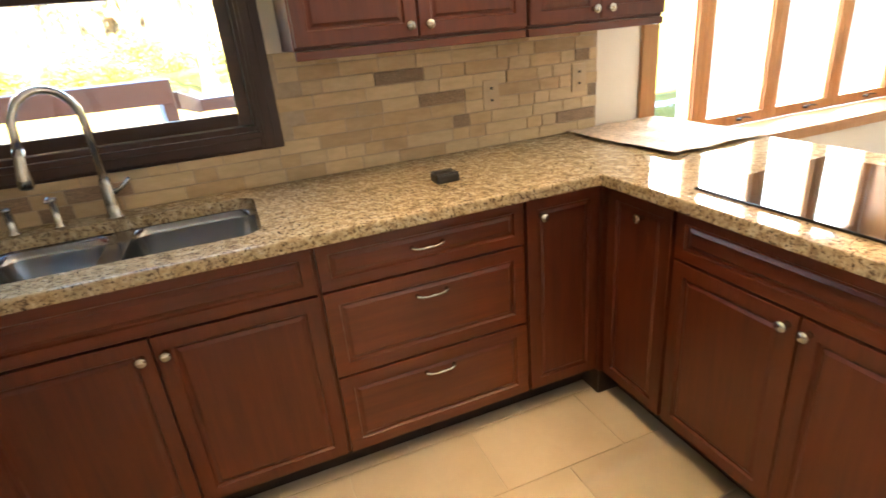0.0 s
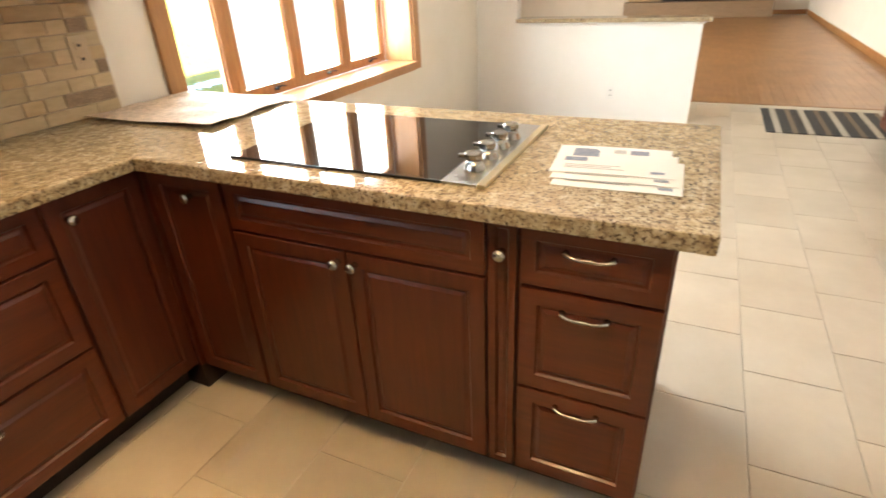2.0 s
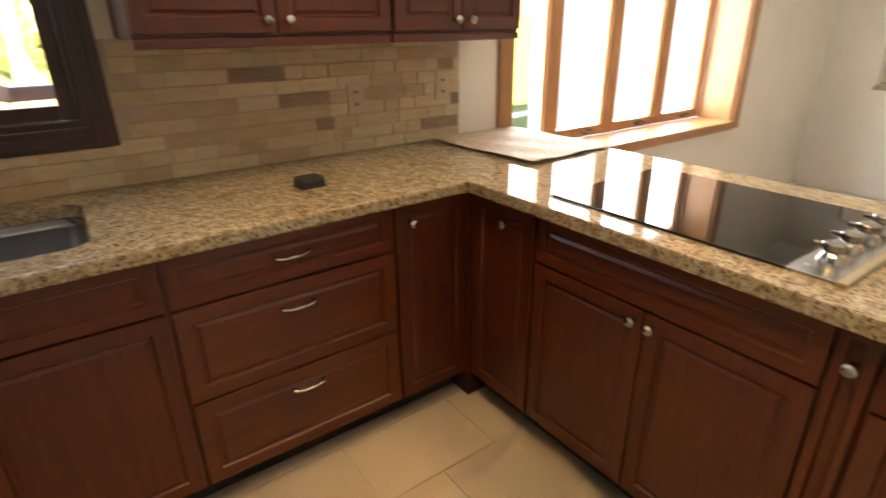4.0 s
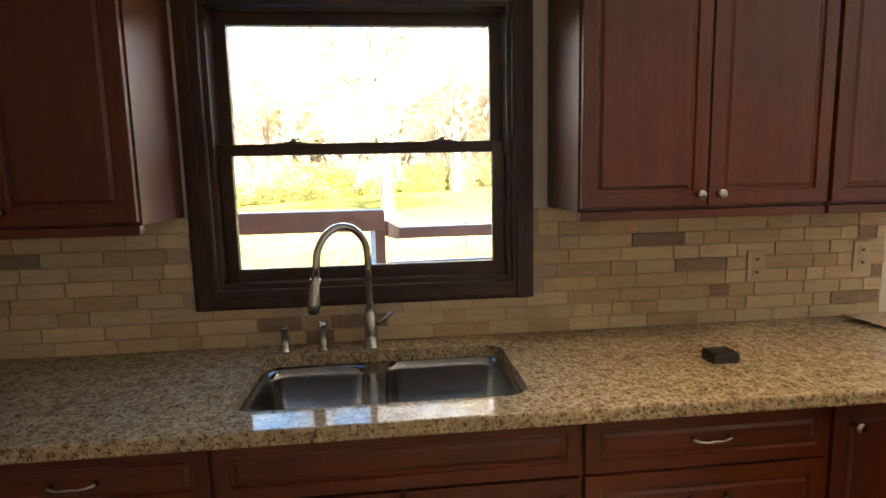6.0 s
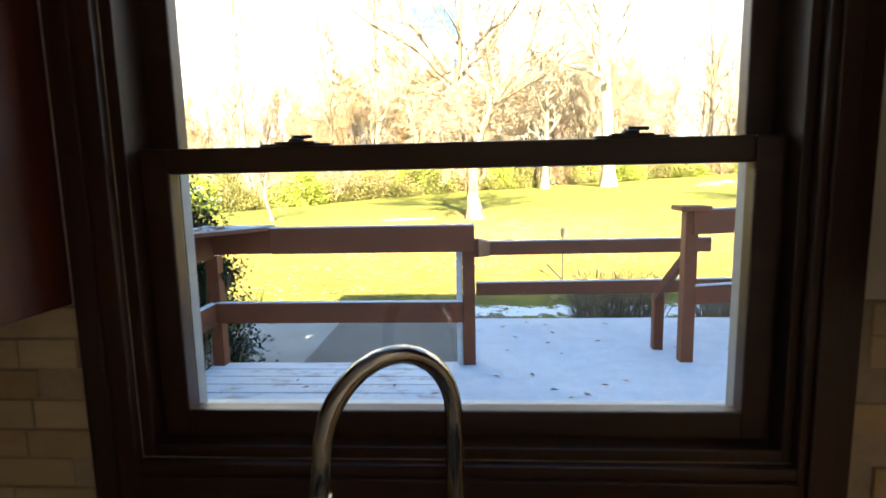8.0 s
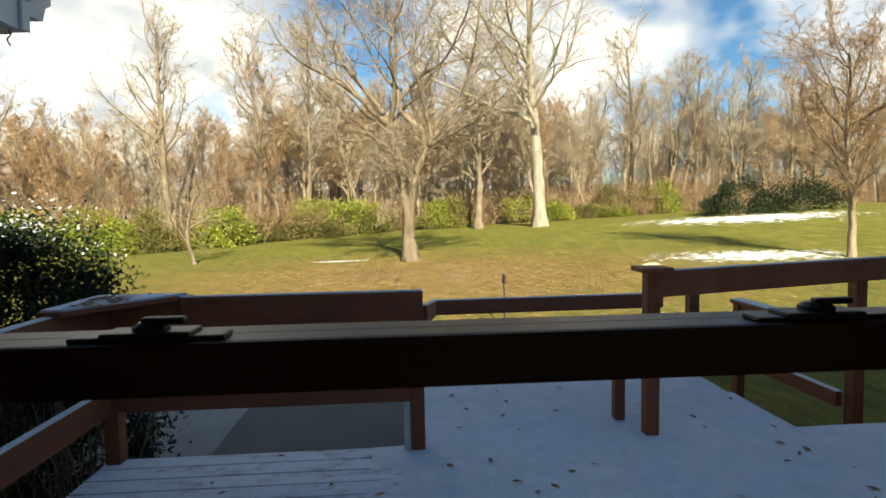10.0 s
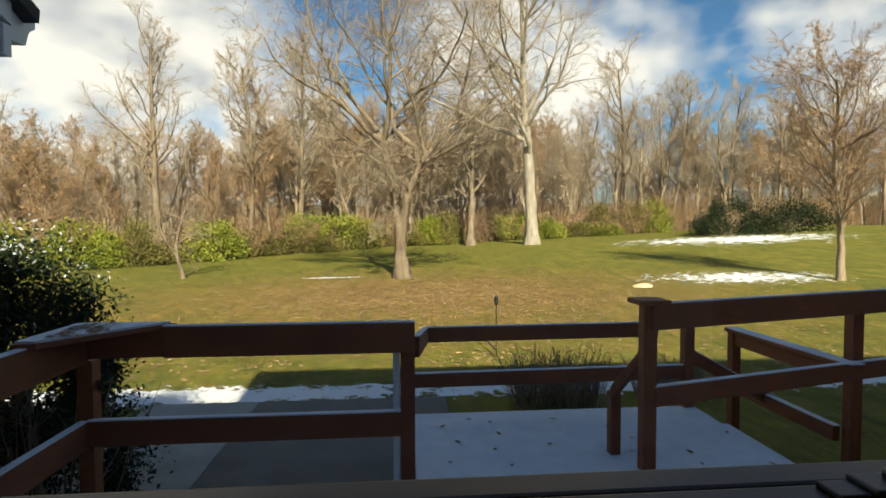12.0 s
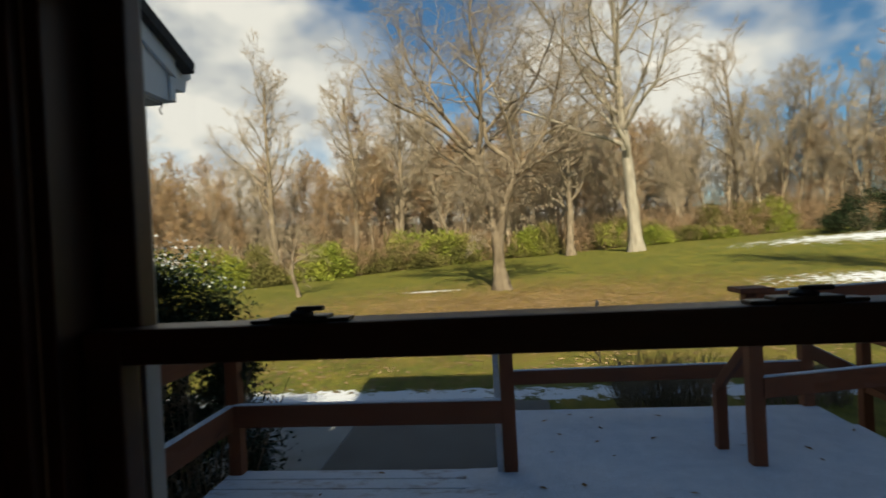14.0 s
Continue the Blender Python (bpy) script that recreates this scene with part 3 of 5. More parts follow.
# ---- upper cabinets ----
def upper(x0, x1, label, doors, pulls):
    c = thing("wall_cabinet", pose(x0, -0.31, 1.372), label, "cabinet", "wall cabinets beside the window")
    w = x1 - x0
    part("body", B(0, w, 0, 0.31, 0, 0.95, bevel=0.003), M["cherry"], c)
    part("light_rail", B(0.004, w - 0.004, -0.012, 0.02, -0.028, -0.001, bevel=0.003), M["cherry_h"], c)
    dw = (w - 0.006 * (doors + 1)) / doors
    for i in range(doors):
        fb = front(dw, 0.93)
        xx = 0.006 + i * (dw + 0.006)
        bmesh.ops.transform(fb, matrix=pose(xx, 0, 0.01), verts=fb.verts)
        f = part("door", fb, M["cherry"], c)
        if pulls:
            kb = bow_pull()
            bmesh.ops.transform(kb, matrix=pose(xx + dw / 2, -0.02, 0.04), verts=kb.verts)
            part("pull", kb, M["chrome"], f, "satin nickel bow pull", True)
        else:
            kb = knob()
            bmesh.ops.transform(kb, matrix=pose(xx + (dw - 0.03 if i % 2 == 0 else 0.03), -0.02, 0.045), verts=kb.verts)
            part("knob", kb, M["chrome"], f, "satin nickel knob", True)
    return c


upper(0.70, 1.50, "dark cherry wall cabinet with two doors", 2, False)
upper(1.503, 2.10, "narrow dark cherry wall cabinet with two doors", 2, False)
upper(-1.30, -0.545, "dark cherry wall cabinet with two doors", 2, False)

# ---- worktop: an L of granite with a cut-out for the sink ----
SX0, SX1, SY0, SY1 = -0.285, 0.495, -0.555, -0.125
top = thing("worktop", pose(0, 0, 0.876), "L-shaped speckled tan granite worktop with rounded edges", "worktop")


def slab(pieces):
    bm = bmesh.new()
    for s in pieces:
        block(bm, s[0], s[1], s[2], s[3], 0.0, 0.039)
    return bm


for s in ((-1.62, SX0, -0.65, -0.003), (SX1, 1.58, -0.65, -0.003), (SX0, SX1, -0.65, SY0), (SX0, SX1, SY1, -0.003)):
    part("sink_run", slab([s]), M["granite"], top)
for cx, cy, ux, uy in ((SX0, SY0, 1, 1), (SX1, SY0, -1, 1), (SX1, SY1, -1, -1), (SX0, SY1, 1, -1)):
    bm = bmesh.new()
    outline = [(cx, cy)] + [(cx + ux * 0.06 * (1 - math.sin(a * math.pi / 16)), cy + uy * 0.06 * (1 - math.cos(a * math.pi / 16))) for a in range(9)]
    lo, hi = [[bm.verts.new((x, y, z)) for x, y in outline] for z in (0.0, 0.039)]
    bm.faces.new(lo), bm.faces.new(hi[::-1])
    for i in range(len(lo)):
        j = (i + 1) % len(lo)
        bm.faces.new((lo[i], hi[i], hi[j], lo[j]))
    bmesh.ops.recalc_face_normals(bm, faces=bm.faces[:])
    part("cutout_corner", bm, M["granite"], top)
part("peninsula", slab([(1.58, 2.34, -2.20, -0.003)]), M["granite"], top)
for x0, x1, y0, y1, lift in ((-1.62, 1.575, -0.668, -0.63, 0.0003), (1.562, 1.60, -2.218, -0.64, 0.001), (1.5623, 2.3575, -2.2177, -2.18, 0.0017), (2.32, 2.358, -2.2174, -0.01, 0.0003)):
    part("eased_edge", B(x0, x1, y0, y1, -lift, 0.039 + lift, bevel=0.007), M["granite"], top)

# ---- undermount double sink ----
sink = thing("sink", pose(0, 0, 0.876), "stainless steel undermount sink with two bowls", "sink")


def bowl(x0, x1, y0, y1, depth, r=0.07):
    bm = bmesh.new()
    rings = []
    for inset, z, rr in ((-0.012, -0.002, r), (0.0, -0.002, r), (0.004, -0.03, r), (0.012, -depth + 0.03, r * 0.9), (0.03, -depth + 0.006, r * 0.8), (0.06, -depth, r * 0.6)):
        ring = []
        a0, a1, b0, b1 = x0 + inset, x1 - inset, y0 + inset, y1 - inset
        for cx, cy, s in ((a1 - rr, b1 - rr, 0), (a0 + rr, b1 - rr, 90), (a0 + rr, b0 + rr, 180), (a1 - rr, b0 + rr, 270)):
            for k in range(6):
                q = radians(s + k * 18)
                ring.append(bm.verts.new((cx + rr * math.cos(q), cy + rr * math.sin(q), z)))
        rings.append(ring)
    for a, b in zip(rings, rings[1:]):
        for k in range(24):
            bm.faces.new((a[k], b[k], b[(k + 1) % 24], a[(k + 1) % 24]))
    bm.faces.new(rings[-1])
    return bm


part("small_bowl", bowl(SX0 + 0.01, 0.055, SY0 + 0.005, SY1 - 0.02, 0.19), M["sink_steel"], sink, "", True)
part("large_bowl", bowl(0.095, SX1 - 0.008, SY0 + 0.005, SY1, 0.22), M["sink_steel"], sink, "", True)
bm = B(SX0 - 0.02, SX1 + 0.02, SY0 - 0.02, SY0 + 0.006, -0.008, -0.001)
block(bm, 0.042, 0.108, SY0 + 0.006, SY1 + 0.02, -0.012, -0.001, bevel=0.004)
block(bm, SX0 - 0.02, SX1 + 0.02, SY1 + 0.0, SY1 + 0.02, -0.008, -0.001)
part("rim", bm, M["sink_steel"], sink)
for x in (-0.115, 0.29):
    part("drain", lathe(bmesh.new(), [(0.045, 0), (0.045, 0.004), (0.035, 0.005), (0.03, 0.001), (0.004, 0.002)], (x, -0.31, -0.188 if x < 0 else -0.218), 20), M["chrome"], sink, "round strainer drain", True)

# ---- faucet and dispensers ----
fc = thing("faucet", pose(0.06, -0.085, 0.915), "brushed nickel gooseneck pull-down kitchen faucet", "faucet")
part("base", lathe(bmesh.new(), [(0.030, 0), (0.030, 0.006), (0.024, 0.012), (0.022, 0.05), (0.021, 0.11), (0.017, 0.125), (0.014, 0.135)], sides=20), M["chrome"], fc, "", True)
arc = [(0, 0, 0.13), (0, 0, 0.315)]
for k in range(1, 15):
    q = radians(180 * k / 14)
    rr = 0.088
    arc.append((-(rr - rr * math.cos(q)) * 0.87, -(rr - rr * math.cos(q)) * 0.68, 0.315 + 0.107 * math.sin(q)))
ex, ey = arc[-1][0], arc[-1][1]
arc.append((ex * 1.03, ey * 1.03, 0.27))
part("neck", tube(bmesh.new(), arc, 0.0125, 14), M["chrome"], fc, "", True)
part("spray_head", tube(bmesh.new(), [(ex * 1.02, ey * 1.02, 0.272), (ex * 1.04, ey * 1.04, 0.25), (ex * 1.08, ey * 1.08, 0.19), (ex * 1.1, ey * 1.1, 0.165)], [0.014, 0.0165, 0.021, 0.020], 14), M["chrome"], fc, "", True)
part("spray_face", tube(bmesh.new(), [(ex * 1.1, ey * 1.1, 0.166), (ex * 1.105, ey * 1.105, 0.158)], [0.018, 0.016], 14), M["black"], fc, "black spray face", True)
part("lever", tube(bmesh.new(), [(0.018, -0.004, 0.085), (0.04, -0.012, 0.095), (0.075, -0.02, 0.125)], [0.010, 0.008, 0.006], 10), M["chrome"], fc, "", True)
for x, h in ((-0.225, 0.075), (-0.10, 0.085)):
    d = thing("soap_dispenser", pose(x, -0.085, 0.915), "small nickel deck fitting behind the sink", "dispenser", "fittings behind the sink")
    part("body", lathe(bmesh.new(), [(0.02, 0), (0.02, 0.006), (0.013, 0.012), (0.013, h), (0.016, h + 0.004), (0.014, h + 0.012), (0.003, h + 0.014)], sides=14), M["chrome"], d, "", True)
    if h > 0.08:
        part("spout", tube(bmesh.new(), [(0, 0, h + 0.01), (0, -0.03, h + 0.02), (0, -0.06, h + 0.012)], [0.007, 0.006, 0.005], 8), M["chrome"], d, "", True)

# small dark gadget on the worktop
pk = thing("black_puck", pose(1.117, -0.40, 0.915), "small black plastic gadget lying on the worktop", "gadget")
part("body", B(-0.042, 0.042, -0.034, 0.034, 0.0, 0.030, bevel=0.008), M["black"], pk)
part("rim", tube(bmesh.new(), [(-0.036, -0.028, 0.031), (0.036, -0.028, 0.031), (0.036, 0.028, 0.031), (-0.036, 0.028, 0.031), (-0.036, -0.028, 0.031)], 0.004, 6), M["black"], pk)
part("clip", B(-0.016, 0.016, 0.034, 0.050, 0.004, 0.018, bevel=0.003), M["black"], pk)

# ---- cooktop ----
ck = thing("cooktop", pose(1.655, -1.735, 0.915), "black glass electric cooktop with a steel control strip", "cooktop")
CW, CD = 0.775, 0.54       # along y, along x
part("glass", B(0, CD, 0.115, CW, 0.0, 0.008, bevel=0.002), M["black_glass"], ck, "black ceramic glass")
part("control_strip", B(0, CD, 0.022, 0.114, 0.0, 0.008, bevel=0.002), M["steel"], ck, "brushed steel strip")
part("trim", B(-0.004, CD + 0.004, 0.0, 0.021, 0.0, 0.010, bevel=0.002), M["brass_trim"], ck, "brass-toned steel trim")
for i in range(4):
    x = 0.10 + i * 0.095
    kb = lathe(bmesh.new(), [(0.028, 0), (0.027, 0.004), (0.022, 0.016), (0.018, 0.021), (0.017, 0.024), (0.002, 0.025)], (x, 0.066, 0.008), 14)
    kn = part("knob", kb, M["dark_chrome"], ck, "polished round control knob")
    grip = lathe(bmesh.new(), [(0.019, 0.0), (0.022, 0.004), (0.022, 0.016), (0.020, 0.019), (0.002, 0.020)], (x, 0.068, 0.032), 22)
    block(grip, x - 0.005, x + 0.005, 0.082, 0.108, 0.034, 0.046, bevel=0.003)
    part("grip", grip, M["dark_chrome"], kn, "raised pointer grip")
for x, y in ((0.045, 0.092), (0.44, 0.094)):
    part("mark", B(x - 0.006, x + 0.006, y - 0.004, y + 0.004, 0.008, 0.0085), M["print_grey"], ck, "small grey control mark")

# ---- papers ----
PG = "flyers fanned out on the worktop"
for i in range(3):
    at = pose(1.84 + i * 0.04, -2.0 + i * 0.014, 0.9155 + i * 0.0025, 0, 0, -88 + i * 1.5)
    sh = thing("flyer", at, "white printed property flyer in a fanned stack", "flyer", PG)
    bm = bmesh.new()
    bmesh.ops.create_grid(bm, x_segments=8, y_segments=8, size=0.5)
    for v in bm.verts:
        v.co = Vector((v.co.x * 0.28, v.co.y * 0.216, 0.0008 + 0.002 * max(0, v.co.y) ** 2 + 0.0008 * math.sin(v.co.x * 5 + i)))
    ext = bmesh.ops.extrude_face_region(bm, geom=bm.faces[:])
    bmesh.ops.translate(bm, vec=(0, 0, 0.0006), verts=[q for q in ext["geom"] if isinstance(q, bmesh.types.BMVert)])
    part("sheet", bm, M["paper"], sh)
    zz = 0.0021
    for a, b, c, d, mt in ((-0.10, -0.035, 0.02, 0.085, "print_blue"), (0.0, 0.03, 0.055, 0.085, "print_grey"), (0.04, 0.085, 0.05, 0.085, "print_blue"), (-0.115, -0.06, -0.02, 0.01, "print_blue"),
                           (0.09, 0.12, -0.085, -0.07, "print_blue"), (-0.11, 0.02, -0.05, -0.046, "print_grey"), (-0.11, 0.0, -0.062, -0.058, "print_grey"), (-0.11, 0.03, -0.074, -0.07, "print_grey")):
        part("print", B(a, b, c, d, zz, zz + 0.0003), M[mt], sh, "faded printed block")

bm = bmesh.new()
bmesh.ops.create_grid(bm, x_segments=24, y_segments=24, size=0.5)
for v in bm.verts:
    x, y = v.co.x, v.co.y
    lift = 0.004 + 0.012 * max(0, -x - 0.2) + 0.006 * math.sin(x * 7 + y * 4) ** 2 + 0.02 * max(0, -y - 0.38)
    v.co = Vector((x * 0.50, y * 0.62, lift))
ext = bmesh.ops.extrude_face_region(bm, geom=bm.faces[:])
bmesh.ops.translate(bm, vec=(0, 0, 0.002), verts=[q for q in ext["geom"] if isinstance(q, bmesh.types.BMVert)])
solid("packing_sheet", bm, M["card"], "large pale sheet of packing paper lying on the worktop corner", "paper", at=pose(2.12, -0.325, 0.916, 0, 0, 3))

# ---- outlets ----
for nm, at in (("wall_outlet", pose(5.997, -1.365, 0.25, 0, 0, -90)), ("wall_outlet", pose(1.50, -0.013, 1.13)), ("wall_outlet", pose(1.93, -0.013, 1.15))):
    o = thing(nm, at, "plain double wall outlet", "outlet", "wall outlets")
    pm = M["plastic_white"] if at.translation.x > 4 else M["almond"]
    part("plate", B(-0.036, 0.036, -0.007, 0, -0.058, 0.058, bevel=0.002), pm, o)
    for z in (-0.024, 0.024):
        s = part("socket", B(-0.016, 0.016, -0.010, -0.007, z - 0.014, z + 0.014, bevel=0.002), pm, o)
        part("slot", B(-0.007, 0.007, -0.0106, -0.010, z - 0.004, z + 0.006), M["black"], s, "dark outlet slots")

# ---- desk beyond the kitchen ----
dk = thing("desk_cabinet", pose(5.25, -3.52, 0), "dark cherry desk cabinet with three drawers", "cabinet")
part("body", B(0, 0.62, -0.745, 0, 0.08, 0.74, bevel=0.003), M["cherry"], dk)
part("plinth", B(0.02, 0.6, -0.73, -0.05, 0, 0.08), M["kick"], dk, "dark recessed plinth")
for z, h in ((0.56, 0.165), (0.335, 0.215), (0.095, 0.23)):
    fb = front(0.60, h)
    bmesh.ops.transform(fb, matrix=pose(0.61, 0, z, 0, 0, 180), verts=fb.verts)
    f = part("drawer_front", fb, M["cherry_h"], dk)
    hb = bow_pull()
    bmesh.ops.transform(hb, matrix=pose(0.31, 0.02, z + h * 0.6, 0, 0, 180), verts=hb.verts)
    part("pull", hb, M["chrome"], f, "satin nickel bow pull", True)
fb = front(0.5, 0.12)
bmesh.ops.transform(fb, matrix=pose(0, -0.05, 0.60, 0, 0, -90), verts=fb.verts)
f = part("apron_drawer", fb, M["cherry_y"], dk)
hb = bow_pull()
bmesh.ops.transform(hb, matrix=pose(-0.02, -0.3, 0.66, 0, 0, -90), verts=hb.verts)
part("pull", hb, M["chrome"], f, "satin nickel bow pull", True)
part("top", B(-0.71, 0.65, -0.748, 0.05, 0.741, 0.775, bevel=0.006), M["granite"], dk, "speckled granite top")
dk.scale = (1.08, 1.0, 1.033)

# ---- rug ----
rg = thing("rug", pose(5.86, -2.72, 0), "flat striped rug in charcoal, oatmeal and brown", "rug")
y, k = 0.0, 0
widths = (0.07, 0.05, 0.08, 0.04)
while y < 0.96:
    w = widths[k % 4]
    part("stripe", B(0, 0.90, -y - w, -y, 0.0, 0.008 + 0.001 * (k % 2), bevel=0.002), M[("rug_dark", "rug_light", "rug_dark", "rug_brown")[k % 4]], rg)
    y, k = y + w, k + 1

# ---- fireplace at the far end ----
fp = thing("fireplace", pose(17.5, -1.7, 0), "brown stone fireplace with a black firebox", "fireplace")
rnd = random.Random(4)
part("chimney_breast", B(-0.25, 0, -1.7, 1.7, 0, H), M["grout"], fp, "stone breast")
z = 0.38
while z < H - 0.02:
    h = rnd.uniform(0.09, 0.15)
    y = -1.7
    while y < 1.68:
        w = min(rnd.uniform(0.2, 0.45), 1.7 - y)
        if not (-0.85 < y + w / 2 < 0.85 and z < 1.02) and w > 0.05:
            part("stone", B(-0.25 - rnd.uniform(0.02, 0.05), -0.25, y + 0.006, y + w - 0.006, z + 0.006, min(z + h, H) - 0.006, bevel=0.006), M[rnd.choice(("stone_dark", "stone_tan", "stone_dark"))], fp)
        y += w
    z += h
part("hearth", B(-0.75, -0.25, -1.75, 1.75, 0, 0.38, bevel=0.01), M["stone_dark"], fp, "raised stone hearth")
fb = part("firebox", B(-0.30, -0.2505, -0.85, 0.85, 0.38, 1.06, bevel=0.008), M["black"], fp, "black metal firebox")
part("door", B(-0.312, -0.3005, -0.74, 0.74, 0.45, 0.98, bevel=0.004), M["black_glass"], fb, "dark glass doors")
part("mantel", B(-0.48, -0.31, -1.3, 1.3, 1.28, 1.38, bevel=0.01), M["oak_h"], fp, "wooden mantel shelf")

# ---- recessed ceiling lights of the kitchen ----
m, n, l, p = mat("lamp_glow", 0.5)
p.inputs["Emission Color"].default_value, p.inputs["Emission Strength"].default_value = (1, 0.78, 0.5, 1), 1.5
M["glow"] = m
for x, y, watts in ((0.75, -1.75, 0.62), (1.95, -1.35, 0.25), (1.05, -0.80, 0.26)):
    d = thing("downlight", pose(x, y, H), "white recessed ceiling light, lit", "ceiling light", "kitchen ceiling lights")
    part("trim", lathe(bmesh.new(), [(0.06, -0.002), (0.09, -0.002), (0.092, -0.008), (0.066, -0.010), (0.06, -0.004)], sides=24), M["plastic_white"], d, "", True)
    part("bulb", lathe(bmesh.new(), [(0.058, -0.003), (0.05, -0.006), (0.002, -0.008)], sides=20), M["glow"], d, "warm glowing bulb", True)
    a = area("downlight_lamp", (x, y, H - 0.02), (x, y, 0), 0.12, 0.12, watts * 0.32, (1.0, 0.62, 0.28), "DISK")
    a.data.spread = radians(80)


# ---- the house outside ----
def prism(pts, y0, y1):
    bm = bmesh.new()
    a, b = [bm.verts.new((x, y0, z)) for x, z in pts], [bm.verts.new((x, y1, z)) for x, z in pts]
    bm.faces.new(a), bm.faces.new(b[::-1])
    for i in range(len(pts)):
        j = (i + 1) % len(pts)
        bm.faces.new((a[i], b[i], b[j], a[j]))
    bmesh.ops.recalc_face_normals(bm, faces=bm.faces[:])
    return bm


def gable_prism(pts, x0, x1):
    """A prism over (y, z) points, from x0 to x1."""
    bm = prism(pts, x0, x1)
    for q in bm.verts:
        q.co = Vector((q.co.y, q.co.x, q.co.z))
    bmesh.ops.recalc_face_normals(bm, faces=bm.faces[:])
    return bm


# this roof is out of view; its ridge is set to shade the rail
solid("roof_low", gable_prism([(-9, 2.58), (0.2, 2.58), (-4.5, 6.25)], -1.55, -0.76), M["roof"], "dark unseen roof over the kitchen, pitched to shade the deck rail", "roof", kind="structure")
solid("roof_main", gable_prism([(-9, 2.6), (0.3, 2.6), (-4.4, 7.9)], -0.75, 18.4), M["roof"], "dark pitched shingle roof of the main house", "roof", kind="structure")

# out-of-view roof, added so that its shadow falls on the evergreen bush
solid("bush_shade_roof", gable_prism([(-8.5, 3.7), (-0.4, 3.7), (-4.45, 6.7)], -9.0, -1.56), M["roof"], "dark unseen roof added to shade the evergreen bush", "roof", kind="structure")

# the wing beside the deck: a low-pitched gable end with boxed eave, rake boards and gutter
wing = thing("house_wing", pose(-1.5, 0, 0), "white gabled wing of the house with a gutter", "house wing")
PITCH, EAVE_Y, EAVE_Z, RIDGE_Y = 0.41, 1.935, 2.655, -4.45


def roof_z(y, drop=0.0):
    return EAVE_Z + PITCH * (EAVE_Y - y) - drop


part("rake_board", gable_prism([(EAVE_Y, 2.45), (EAVE_Y, EAVE_Z), (RIDGE_Y, roof_z(RIDGE_Y)), (RIDGE_Y, roof_z(RIDGE_Y, 0.28)), (1.615, roof_z(1.615, 0.28)), (1.615, 2.45)], -0.035, 0.0),
     M["siding"], wing, "white rake board with a boxed eave return")
part("rake_moulding", gable_prism([(EAVE_Y, EAVE_Z - 0.085), (EAVE_Y, EAVE_Z), (RIDGE_Y, roof_z(RIDGE_Y)), (RIDGE_Y, roof_z(RIDGE_Y, 0.085))], 0.003, 0.022), M["siding"], wing)
part("corner_board", B(0.003, 0.016, 1.895, 1.937, 2.45, 2.57, bevel=0.003), M["siding"], wing)
part("fascia", B(-9.0, -0.036, 1.91, EAVE_Y, 2.45, 2.65), M["siding"], wing)
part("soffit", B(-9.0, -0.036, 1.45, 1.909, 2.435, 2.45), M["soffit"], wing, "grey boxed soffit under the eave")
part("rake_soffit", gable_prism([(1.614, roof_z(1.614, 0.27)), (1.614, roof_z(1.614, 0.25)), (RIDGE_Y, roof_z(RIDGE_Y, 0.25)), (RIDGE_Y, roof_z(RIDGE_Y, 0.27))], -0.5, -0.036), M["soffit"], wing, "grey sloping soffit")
part("gable_wall", gable_prism([(1.45, 2.45), (1.45, roof_z(1.45, 0.1)), (RIDGE_Y, roof_z(RIDGE_Y, 0.1)), (RIDGE_Y, 2.62)], -0.62, -0.5), M["siding"], wing, "white boarded gable")
part("side_wall", B(-0.62, -0.5, 0.16, 1.45, -0.55, 2.434), M["brick"], wing, "brown brick side wall")
part("end_wall", B(-9.0, -0.62, 1.33, 1.45, -0.55, 2.434), M["brick"], wing, "brown brick end wall")
slabs = [(2.03, roof_z(2.03)), (2.04, roof_z(2.03) + 0.055), (RIDGE_Y, roof_z(RIDGE_Y) + 0.065), (-9.0, 2.70), (-9.0, 2.62), (RIDGE_Y, roof_z(RIDGE_Y) + 0.003)]
part("roof", gable_prism(slabs, -9.0, 0.06), M["roof"], wing, "dark shingle roof with a worn edge")
part("gutter", gable_prism([(1.942, 2.525), (2.04, 2.53), (2.062, 2.59), (2.10, 2.615), (2.10, 2.64), (1.942, 2.645)], -9.0, 0.0), M["siding"], wing, "white gutter with a closed end")
hk = bmesh.new()
tube(hk, [(-0.02, 1.865 + 0.010 * math.sin(q), 2.436 - q * 0.008) for q in range(8)], 0.003, 6)
part("hook", hk, M["black"], wing, "small black hanging hook", True)

# ---- ground ----
def smooth(a, b, t):
    t = min(1, max(0, (t - a) / (b - a)))
    return t * t * (3 - 2 * t)


def gz(x, y):
    return -0.5 + smooth(8, 45, y) * (0.55 + 0.045 * (min(38, max(-16, x)) + 5)) + 0.03 * math.sin(x * 0.35) * math.sin(y * 0.27) * smooth(9, 14, y)


m, n, l, p = mat("lawn", 0.95, 0, 0.2)
vec = coords(n, l, (1, 1, 1))
grass, gf = noise_ramp(n, l, vec, 26, [(0.3, (0.075, 0.085, 0.016)), (0.5, (0.125, 0.130, 0.026)), (0.72, (0.20, 0.185, 0.05))], 8, 0.75)
patch, _ = noise_ramp(n, l, vec, 0.8, [(0.34, (0.68, 0.80, 0.68)), (0.66, (1.40, 1.18, 1.0))], 9, 0.72)
tuft, _ = noise_ramp(n, l, coords(n, l, (1, 0.28, 1)), 3.2, [(0.36, (0.52, 0.58, 0.5)), (0.64, (1.42, 1.36, 1.25))], 10, 0.82)
